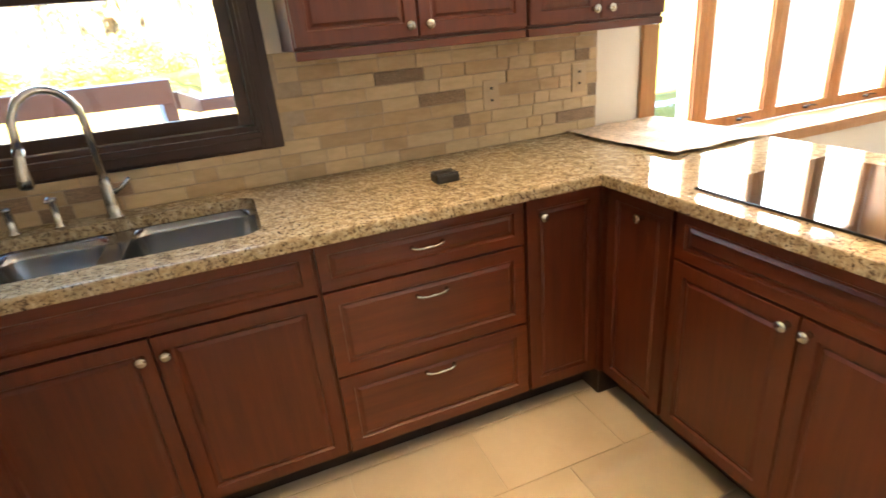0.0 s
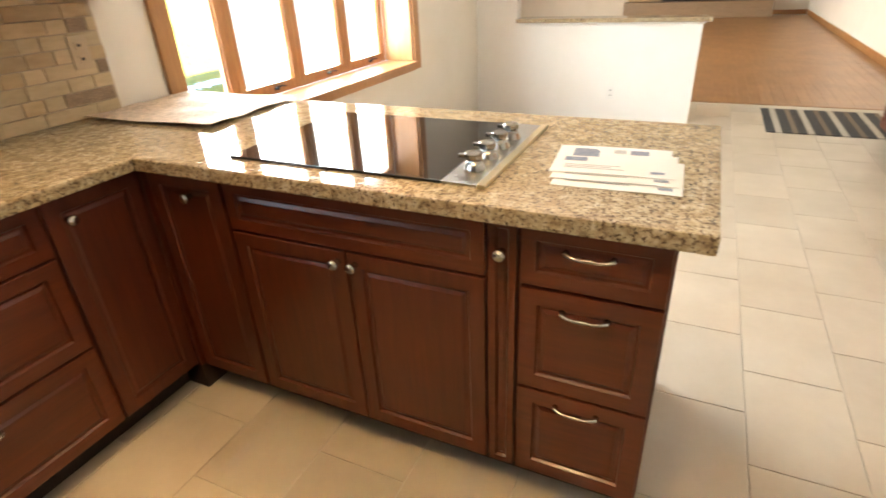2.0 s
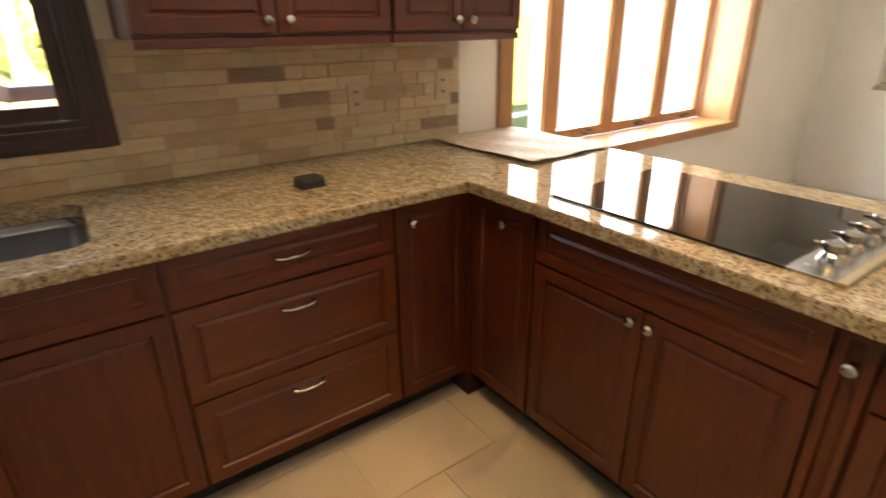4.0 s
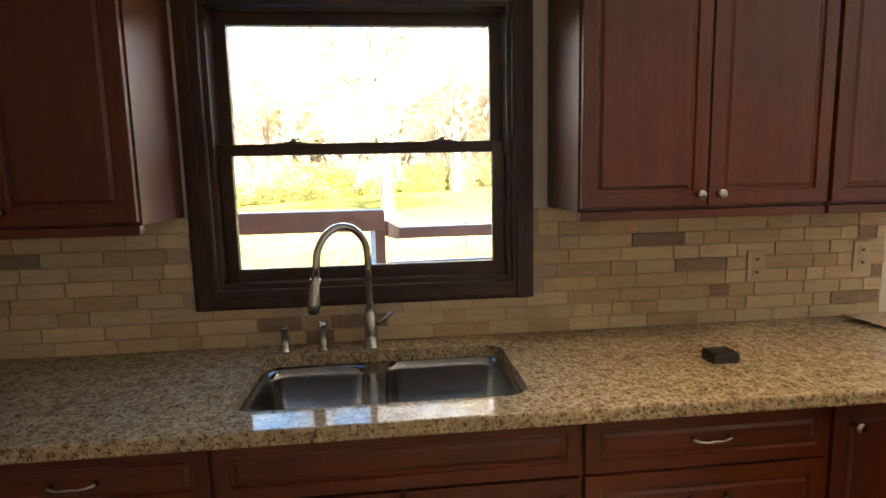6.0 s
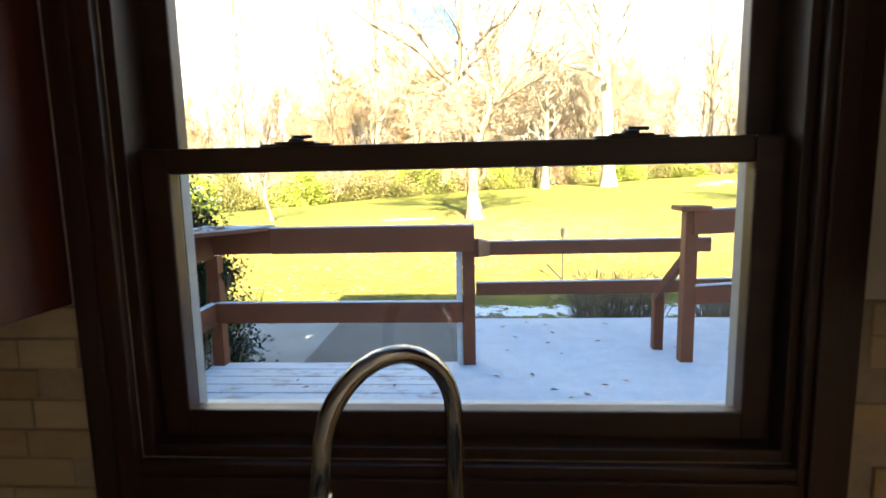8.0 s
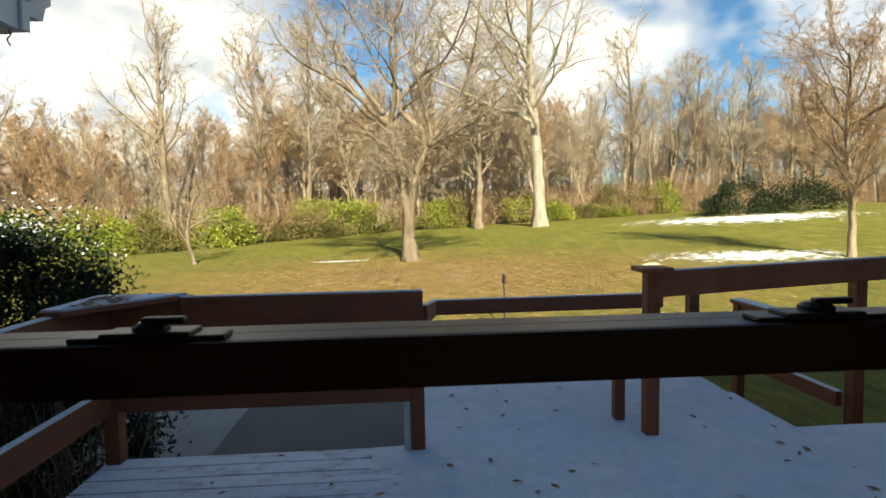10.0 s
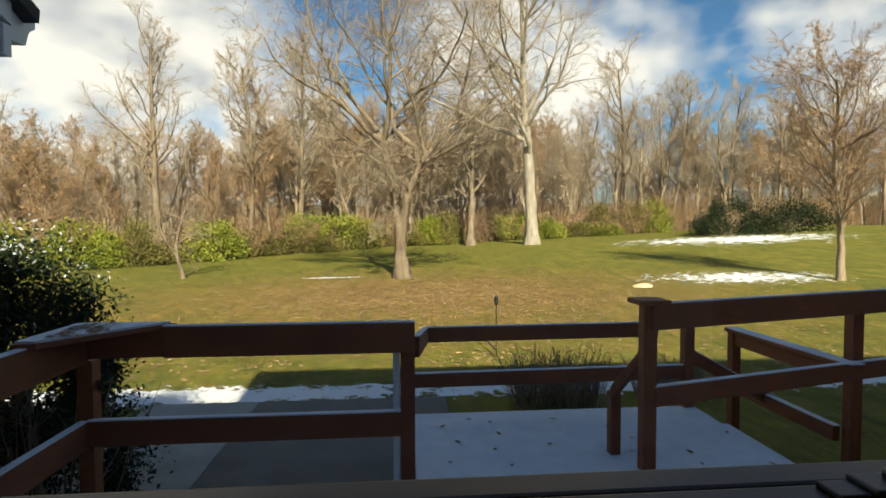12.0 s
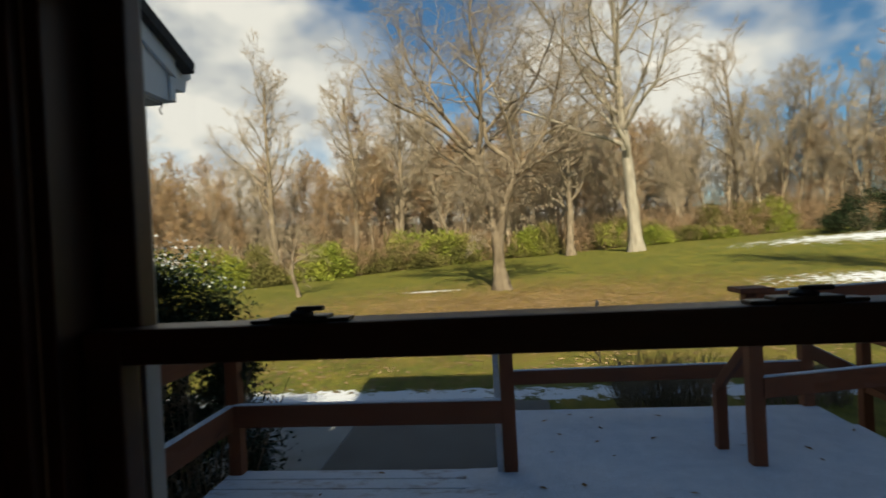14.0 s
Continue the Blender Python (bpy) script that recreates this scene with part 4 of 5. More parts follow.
grass = mixed(n, l, 1.0, grass, tuft, "MULTIPLY")
grass = mixed(n, l, 1.0, grass, patch, "MULTIPLY")
litter, lf = noise_ramp(n, l, vec, 30, [(0.32, (0.10, 0.068, 0.022)), (0.52, (0.22, 0.145, 0.045)), (0.70, (0.38, 0.26, 0.09))], 8, 0.8)
drift, _ = noise_ramp(n, l, coords(n, l, (1, 0.3, 1)), 2.6, [(0.34, (0.50, 0.47, 0.42)), (0.66, (1.5, 1.42, 1.3))], 10, 0.82)
litter = mixed(n, l, 1.0, litter, drift, "MULTIPLY")


def blot(cx, cy, rx, ry, soft, wob=0.55, scale=1.2):
    """A blotch with a ragged rim: white inside, black outside."""
    g = n.new("ShaderNodeNewGeometry")
    mp = n.new("ShaderNodeMapping")
    mp.vector_type = "POINT"
    mp.inputs["Location"].default_value = (-cx / rx, -cy / ry, 0)
    mp.inputs["Scale"].default_value = (1 / rx, 1 / ry, 0)
    l.new(g.outputs["Position"], mp.inputs["Vector"])
    ln = n.new("ShaderNodeVectorMath")
    ln.operation = "LENGTH"
    l.new(mp.outputs[0], ln.inputs[0])
    t = n.new("ShaderNodeTexNoise")
    t.inputs["Scale"].default_value, t.inputs["Detail"].default_value, t.inputs["Roughness"].default_value = scale, 9, 0.72
    l.new(g.outputs["Position"], t.inputs["Vector"])
    a = n.new("ShaderNodeMath")
    a.operation = "MULTIPLY_ADD"
    a.inputs[1].default_value, a.inputs[2].default_value = wob * 4, -wob * 2
    l.new(t.outputs["Fac"], a.inputs[0])
    s = n.new("ShaderNodeMath")
    s.operation = "ADD"
    l.new(ln.outputs["Value"], s.inputs[0]), l.new(a.outputs[0], s.inputs[1])
    r = n.new("ShaderNodeMapRange")
    r.inputs["From Min"].default_value, r.inputs["From Max"].default_value = 1 + soft, 1 - soft
    l.new(s.outputs[0], r.inputs["Value"])
    return r.outputs[0]


col = mixed(n, l, blot(1.0, 17.0, 7.0, 4.8, 0.9, 1.5, 2.6), grass, litter)
snowc = (0.72, 0.75, 0.80)
for a in ((13.4, 19.6, 2.2, 0.95, 0.15, 2.4, 3.6), (23.5, 35.0, 4.6, 2.0, 0.15, 2.2, 1.8), (-3.0, 22.6, 0.8, 0.22, 0.1, 2.2, 3.6), (-4.5, 7.2, 6.5, 0.36, 0.1, 1.1, 5.0), (5, 7.2, 7, 0.32, 0.1, 1.1, 5.0), (-2.2, 2.3, 0.9, 1.6, 0.1, 0.7, 5.0)):
    col = mixed(n, l, blot(*a), col, snowc)
l.new(col, p.inputs["Base Color"])
bump(n, l, p, gf, 0.8, 0.04)
M["lawn"] = m
xs = [-600, -300, -150, -90, -60] + [-45 + i * 1.5 for i in range(64)] + [60, 90, 150, 300, 600]
ys = [-400, -100, -30, -10] + [-4 + i * 1.2 for i in range(56)] + [70, 80, 100, 150, 300, 900]
bm = bmesh.new()
grid = [[bm.verts.new((x, y, gz(x, y))) for x in xs] for y in ys]
for j in range(len(ys) - 1):
    for i in range(len(xs) - 1):
        bm.faces.new((grid[j][i], grid[j][i + 1], grid[j + 1][i + 1], grid[j + 1][i]))
solid("ground", bm, M["lawn"], "autumn lawn with fallen leaves and snow patches", "ground", kind="structure", smooth=True)
# drive in two tones: the split puts the roof's shadow edge into colour
solid("driveway", B(-1.83, 0.6, 2.2, 6.8, -0.55, -0.47, bevel=0.01), M["concrete"], "worn asphalt drive below the deck, dark side of the shadow edge", "pavement", kind="structure")
solid("pavement", B(-3.2, -1.835, 2.2, 6.8, -0.55, -0.468, bevel=0.01), M["slab"], "paler slab of the drive, split off at the roof's shadow edge", "pavement", kind="structure")

# ---- deck with snow ----
DZ = 0.165
deck = thing("deck", pose(0, 0, DZ), "red-stained wooden deck under thin snow", "deck")
m, n, l, p = mat("snow_dusted_boards", 0.7, 0, 0.3)
vec = coords(n, l, (1, 1, 1))
wd, wf = noise_ramp(n, l, coords(n, l, (1, 14, 14)), 3, [(0.3, (0.13, 0.075, 0.05)), (0.7, (0.23, 0.14, 0.10))], 7)
sn, sf = noise_ramp(n, l, coords(n, l, (1, 2.2, 1)), 4.2, [(0.36, (0.35, 0.35, 0.35)), (0.48, (1, 1, 1))], 9, 0.75)
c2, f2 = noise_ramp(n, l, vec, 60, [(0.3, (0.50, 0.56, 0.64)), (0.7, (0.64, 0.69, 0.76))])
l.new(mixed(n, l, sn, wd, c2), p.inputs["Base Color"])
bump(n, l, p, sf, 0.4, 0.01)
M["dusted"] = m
bm = B(-1.88, 4.3, 0.16, 3.08, -0.22, -0.03)
block(bm, 0.06, 2.62, 3.08, 4.30, -0.22, -0.03)
part("frame", bm, M["redwood"], deck, "red-stained joist frame")
for y0, y1, xa, xb in ((0.18, 3.12, -1.92, 4.32), (3.12, 4.34, 0.05, 2.64)):
    y = y0
    while y < y1 - 0.05:
        part("board", B(xa, xb, y, min(y + 0.133, y1), -0.03, 0.0, bevel=0.004), M["dusted"], deck)
        y += 0.146
bm = bmesh.new()
bmesh.ops.create_grid(bm, x_segments=90, y_segments=80, size=0.5)
for q in bm.verts:
    q.co = Vector((2.03 + q.co.x * 4.56, 2.2 + q.co.y * 4.2, 0))
    ragged = -0.35 + 0.5 * noise.noise(Vector((q.co.y * 1.3, 3, 0))) + 0.12 * noise.noise(Vector((q.co.x * 5, q.co.y * 5, 1)))
    e = smooth(-0.25, 0.55, q.co.x - ragged)
    q.co.z = -0.006 + 0.016 * e + 0.004 * noise.noise(q.co * 6) * e
bmesh.ops.delete(bm, geom=[f for f in bm.faces if f.calc_center_median().z < -0.003 or (f.calc_center_median().y > 3.1 and not 0.08 < f.calc_center_median().x < 2.62)], context="FACES")
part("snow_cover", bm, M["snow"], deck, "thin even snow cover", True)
rnd = random.Random(7)


def leaf_litter(name, count, spot, size, material, label):
    vs, fs = [], []
    for _ in range(count):
        x, y, z = spot()
        a, s, t = rnd.uniform(0, 6.28), rnd.uniform(0.6, 1.3) * size, rnd.uniform(-0.4, 0.4)
        c, d = math.cos(a), math.sin(a)
        b = len(vs)
        for u, w, k in ((-1, 0, 0), (-0.2, -0.45, t), (1, 0, 0.3), (-0.2, 0.45, -t)):
            vs.append((x + (u * c - w * d) * s, y + (u * d + w * c) * s, z + 0.004 + abs(k) * s * 0.5))
        fs.append((b, b + 1, b + 2, b + 3))
    me = bpy.data.meshes.new(name)
    me.from_pydata(vs, [], fs)
    me.materials.append(material)
    return tagged(new(name, me), label, "leaves", kind="stuff")


def foliage(name, a, b, scale=2):
    m, n, l, p = mat(name, 0.85, 0, 0.15)
    col, f = noise_ramp(n, l, coords(n, l, (1, 1, 1)), scale, [(0.3, a), (0.7, b)])
    g = n.new("ShaderNodeNewGeometry")
    r = n.new("ShaderNodeMapRange")
    r.inputs["To Min"].default_value, r.inputs["To Max"].default_value = 0.6, 1.4
    l.new(g.outputs["Random Per Island"], r.inputs["Value"])
    l.new(mixed(n, l, 1.0, col, r.outputs[0], "MULTIPLY"), p.inputs["Base Color"])
    return m


M["dead_leaf"] = foliage("dead_brown_leaf", (0.10, 0.05, 0.02), (0.24, 0.14, 0.06))
M["dark_leaf"] = foliage("dark_evergreen_leaf", (0.009, 0.017, 0.007), (0.022, 0.034, 0.013))
M["shrub_leaf"] = foliage("yellow_green_leaf", (0.10, 0.13, 0.016), (0.24, 0.25, 0.04), 0.6)
M["olive_leaf"] = foliage("olive_leaf", (0.075, 0.075, 0.02), (0.15, 0.13, 0.04), 0.6)
M["rust_leaf"] = foliage("rust_brown_leaf", (0.22, 0.145, 0.075), (0.42, 0.29, 0.16), 0.6)
M["snow_leaf"] = foliage("snowy_leaf", (0.42, 0.45, 0.5), (0.6, 0.62, 0.66))


def deck_spot():
    while True:
        x, y = rnd.uniform(-1.7, 2.6), rnd.uniform(1.0, 4.2)
        if y < 3.0 or x > 0.2:
            return x, y, DZ + 0.012


leaf_litter("deck_leaves", 80, deck_spot, 0.03, M["dead_leaf"], "few dead brown leaves scattered on the snowy deck")


def lawn_spot():
    x, y = (rnd.gauss(2, 8), rnd.uniform(7.5, 26)) if rnd.random() < 0.45 else (rnd.gauss(1, 4), rnd.gauss(17.5, 3))
    return x, y, gz(x, y) + 0.005


leaf_litter("lawn_leaves", 15000, lawn_spot, 0.065, M["rust_leaf"], "countless fallen brown leaves on the lawn")


# ---- railing ----
def beam(bm, a, b, w, h, bevel=0.005):
    """A board from a to b (centre of its top edge), w thick and h tall, kept upright."""
    a, b = Vector(a), Vector(b)
    d = b - a
    yaw, L = math.atan2(d.y, d.x), math.hypot(d.x, d.y)
    mm = Matrix.Translation(a) @ Matrix.Rotation(yaw, 4, "Z")
    vs = bmesh.ops.create_cube(bm, size=1.0)["verts"]
    for v in vs:
        s = v.co.x + 0.5
        v.co = mm @ Vector((s * L, v.co.y * w, (v.co.z - 0.5) * h + s * d.z))
    bmesh.ops.bevel(bm, geom=list({e for v in vs for e in v.link_edges}), offset=bevel, segments=1, affect="EDGES")
    return bm


rail = thing("deck_railing", pose(0, 0, DZ), "red-stained deck railing with snow on its boards", "railing")
T = -DZ


def board(name, a, b, w, h, snow=True):
    a, b = (a[0], a[1], a[2] + T), (b[0], b[1], b[2] + T)
    r = part(name, beam(bmesh.new(), a, b, w, h), M["redwood"] if abs(b[0] - a[0]) > abs(b[1] - a[1]) else M["redwood_y"], rail)
    if snow:
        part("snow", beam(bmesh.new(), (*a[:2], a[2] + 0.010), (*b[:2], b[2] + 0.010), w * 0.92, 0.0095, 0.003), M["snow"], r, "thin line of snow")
    return r


def post(x, y, z0, z1, w=0.09):
    return part("post", B(x - w / 2, x + w / 2, y - w / 2, y + w / 2, z0 + T, z1 + T, bevel=0.006), M["redwood_z"], rail)


post(-1.86, 3.05, DZ, 1.01)
post(0.045, 3.05, DZ, 1.17)
# narrow upright white strip against the left side of the mid post
part("post_strip", B(-0.045, -0.003, 3.02, 3.08, 0.0, 0.86, bevel=0.006), M["snow"], rail, "narrow white strip beside the post")
board("top_rail", (-1.40, 3.0, 1.21), (0.09, 3.0, 1.21), 0.045, 0.185)
board("top_cap", (-1.90, 3.02, 1.192), (-1.35, 3.02, 1.197), 0.04, 0.17, False)
board("low_rail", (-1.84, 3.0, 0.655), (0.0, 3.0, 0.655), 0.045, 0.15)
board("side_rail", (-1.86, 3.0, 1.19), (-1.86, 1.48, 1.19), 0.045, 0.185)
board("side_low_rail", (-1.86, 3.0, 0.65), (-1.86, 1.48, 0.65), 0.045, 0.15)
post(-1.86, 1.52, DZ, 1.185)
bm = prism([(-1.92, 3.06), (-1.35, 3.06), (-1.80, 2.5), (-1.92, 2.5)], 1.195 + T, 1.22 + T)
for q in bm.verts:
    q.co = Vector((q.co.x, q.co.z, q.co.y))
bmesh.ops.recalc_face_normals(bm, faces=bm.faces[:])
cs = part("corner_shelf", bm, M["redwood"], rail, "triangular corner board")
bm = prism([(-1.91, 3.05), (-1.38, 3.05), (-1.81, 2.52), (-1.91, 2.52)], 1.2205 + T, 1.233 + T)
for q in bm.verts:
    q.co = Vector((q.co.x, q.co.z, q.co.y))
bmesh.ops.recalc_face_normals(bm, faces=bm.faces[:])
part("snow", bm, M["snow"], cs, "patchy snow on the corner board")
leaf_litter("shelf_leaves", 70, lambda: (rnd.uniform(-1.85, -1.6), rnd.uniform(2.6, 2.98), 1.232), 0.03, M["dead_leaf"], "dead leaves lying on the snowy corner board")
# the far section round the snowy landing
board("return_rail", (0.10, 3.08, 1.10), (0.22, 4.28, 0.93), 0.045, 0.13)
board("far_rail", (0.20, 4.30, 0.93), (2.30, 4.30, 0.94), 0.045, 0.125)
board("far_low_rail", (0.10, 4.30, 0.53), (2.62, 4.30, 0.55), 0.045, 0.12)
post(2.58, 4.30, DZ, 0.96)
# the section on the far side of the stairs
post(1.63, 3.10, DZ, 1.285)
part("post_cap", B(1.53, 1.74, 3.0, 3.2, 1.287 + T, 1.32 + T, bevel=0.006), M["redwood_z"], rail, "flat dark post cap")
board("stair_top_rail", (1.63, 3.05, 1.29), (4.3, 3.68, 1.30), 0.045, 0.17)
board("stair_low_rail", (1.66, 3.07, 0.74), (4.3, 3.68, 0.76), 0.045, 0.13)
post(3.50, 3.55, -0.5, 1.29)
post(1.52, 3.38, DZ, 0.62, 0.075)
board("handrail", (1.50, 3.36, 0.66), (1.63, 3.14, 1.0), 0.06, 0.10, False)
post(3.42, 4.90, -0.5, 0.715)
board("landing_rail", (3.42, 3.60, 0.715), (3.42, 4.94, 0.715), 0.045, 0.13, False)
board("landing_cap", (3.42, 3.42, 0.75), (3.42, 4.96, 0.75), 0.14, 0.034)
board("landing_low_rail", (3.42, 3.60, 0.22), (3.42, 4.86, 0.22), 0.06, 0.12)
board("stair_far_rail", (2.60, 4.32, 0.70), (3.7, 4.45, 0.10), 0.045, 0.12)

st = thing("deck_steps", pose(2.66, 3.78, -0.5), "short flight of snowy wooden deck steps", "steps")
for i in range(3):
    s = part("tread", B(0.0 + i * 0.28, 0.30 + i * 0.28, -0.48, 0.5, 0.47 - i * 0.17, 0.505 - i * 0.17, bevel=0.004), M["redwood_y"], st)
    part("snow", B(0.01 + i * 0.28, 0.29 + i * 0.28, -0.46, 0.48, 0.505 - i * 0.17, 0.516 - i * 0.17, bevel=0.003), M["snow"], s, "snow on the tread")
    part("riser", B(0.27 + i * 0.28, 0.29 + i * 0.28, -0.48, 0.5, 0.30 - i * 0.17 if i < 2 else 0.0, 0.469 - i * 0.17, bevel=0.002), M["redwood_y"], st)


# ---- trees ----
def bark(name, a, b):
    m, n, l, p = mat(name, 0.95, 0, 0.2)
    col, f = noise_ramp(n, l, coords(n, l, (3, 3, 0.7)), 1.6, [(0.38, a), (0.62, b)], 10, 0.8)
    l.new(col, p.inputs["Base Color"])
    bump(n, l, p, f, 0.9, 0.08)
    return m


M["bark_grey"] = bark("grey_brown_bark", (0.075, 0.056, 0.038), (0.28, 0.225, 0.155))
M["bark_pale"] = bark("pale_bark", (0.20, 0.175, 0.135), (0.40, 0.36, 0.29))
M["bark_wood"] = bark("woodland_bark", (0.17, 0.132, 0.09), (0.36, 0.29, 0.205))
M["twig"] = bark("brown_twig", (0.19, 0.15, 0.105), (0.36, 0.295, 0.215))
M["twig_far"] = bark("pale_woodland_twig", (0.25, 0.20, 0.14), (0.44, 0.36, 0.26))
M["twig_warm"] = bark("warm_twig", (0.21, 0.135, 0.078), (0.38, 0.255, 0.15))


class Wood:
    """Collects tapered branches as plain vertex and face lists."""

    def __init__(self):
        self.v, self.f = [], []

    def limb(self, pts, radii, sides, rough=0.0):
        prev, base = None, len(self.v)
        for i, q in enumerate(pts):
            d = (pts[min(i + 1, len(pts) - 1)] - pts[max(i - 1, 0)]).normalized()
            ref = prev or (Vector((1, 0, 0)) if abs(d.x) < 0.8 else Vector((0, 1, 0)))
            u = (ref - d * ref.dot(d)).normalized()
            prev, w = u, d.cross(u)
            for k in range(sides):
                a = 2 * math.pi * k / sides
                o = u * math.cos(a) + w * math.sin(a)
                k2 = 1 + rough * noise.noise(Vector((o.x * 2.2, o.y * 2.2, q.z * 1.3 + o.z))) + rough * 0.7 * noise.noise(q * 2.5 + o * 3) if rough else 1.0
                self.v.append(q + o * (radii[i] * k2))
        for i in range(len(pts) - 1):
            for k in range(sides):
                a, b = base + i * sides, base + (i + 1) * sides
                self.f.append((a + k, a + (k + 1) % sides, b + (k + 1) % sides, b + k))

    def mesh(self, name, material):
        me = bpy.data.meshes.new(name)
        me.from_pydata(self.v, [], self.f)
        me.materials.append(material)
        me.shade_smooth()
        return me


def grow(rg, big, small, start, way, length, radius, level, plan):
    """One branch and its children. plan: per level (children, spread, length ratio, droop, first child at)."""
    steps = (18, 8, 5, 4, 3)[level]
    pts, rad, d, q = [start.copy()], [radius], way.normalized(), start.copy()
    wob = (0.07 * plan["sway"], 0.20, 0.26, 0.30, 0.3)[level] * plan["wild"]
    for i in range(steps):
        d = (d + Vector((rg.gauss(0, wob), rg.gauss(0, wob), rg.gauss(0, wob * 0.7) + plan["rise"][level]))).normalized()
        q = q + d * (length / steps)
        pts.append(q.copy())
        rad.append(max(radius * (1 - (i + 1) / steps * (0.72 if level == 0 else 0.85)), plan["thin"]))
    if level == 0:
        rad[0] *= 1.5
        rad[1] *= 1.12
    (big if level < 2 else small).limb(pts, rad, (14, 7, 4, 3, 3)[level], (0.35, 0.2, 0, 0, 0)[level])
    if level + 1 >= plan["levels"]:
        return
    nkids = plan["kids"][level]
    for c in range(nkids):
        f = plan["first"][level] + (1 - plan["first"][level]) * (c + rg.random()) / nkids
        i = min(int(f * steps), steps - 1)
        s = f * steps - i
        p0 = pts[i].lerp(pts[i + 1], s)
        dd = (pts[i + 1] - pts[i]).normalized()
        az, side = (c * 2.4 + rg.uniform(-0.5, 0.5) if plan.get("even") and level == 0 else rg.uniform(0, 6.283)), Vector((1, 0, 0)) if abs(dd.x) < 0.7 else Vector((0, 1, 0))
        u = dd.cross(side).normalized()
        out = u * math.cos(az) + dd.cross(u) * math.sin(az)
        ang = radians(plan["angle"][level] * rg.uniform(0.7, 1.25))
        nd = dd * math.cos(ang) + out * math.sin(ang)
        grow(rg, big, small, p0, nd, length * plan["ratio"][level] * rg.uniform(0.65, 1.2) * (1.15 - 0.55 * f), (rad[i] * (1 - s) + rad[i + 1] * s) * plan["slim"], level + 1, plan)


def make_tree(name, seed, at, height, radius, plan, bark_m, twig_m, label, leaves=0, leaf_m=None, lean=(0, 0)):
    rg = random.Random(seed)
    big, small = Wood(), Wood()
    grow(rg, big, small, Vector((0, 0, -0.15)), Vector((lean[0], lean[1], 1)), height, radius, 0, plan)
    t = thing(name, at, label, "tree")
    tr = new("trunk", big.mesh("trunk", bark_m))
    tr.parent = t
    cr = new("crown", small.mesh("crown", twig_m))
    cr.parent = t
    if leaves:
        vs, fs = [], []
        for _ in range(leaves):
            q = small.v[rg.randrange(len(small.v))]
            s = rg.uniform(0.05, 0.11)
            b = len(vs)
            for _k in range(4):
                vs.append(q + Vector((rg.uniform(-s, s), rg.uniform(-s, s), rg.uniform(-s, s))))
            fs.append((b, b + 1, b + 2, b + 3))
        me = bpy.data.meshes.new("leaves")
        me.from_pydata(vs, [], fs)
        me.materials.append(leaf_m)
        new("leaves", me).parent = t
    return t


HERO = dict(sway=0.35, levels=5, kids=(19, 9, 8, 5), first=(0.34, 0.22, 0.2, 0.2), angle=(52, 46, 42, 40), ratio=(0.62, 0.52, 0.5, 0.5), rise=(0.05, 0.09, 0.05, 0.02, 0), slim=0.58, thin=0.0095, wild=0.8)
FOREST = dict(sway=0.8, levels=4, kids=(20, 10, 9), first=(0.30, 0.25, 0.2), angle=(40, 42, 40), ratio=(0.36, 0.46, 0.5), rise=(0.0, 0.09, 0.05, 0.02), slim=0.5, thin=0.013, wild=0.9)
SMALL = dict(sway=0.8, levels=4, kids=(12, 7, 6), first=(0.3, 0.2, 0.15), angle=(50, 48, 45), ratio=(0.55, 0.5, 0.5), rise=(0, 0.02, 0, 0), slim=0.6, thin=0.006, wild=1.2)


def on(x, y, turn=0, s=1.0):
    return pose(x, y, gz(x, y), 0, 0, turn) @ Matrix.Scale(s, 4)


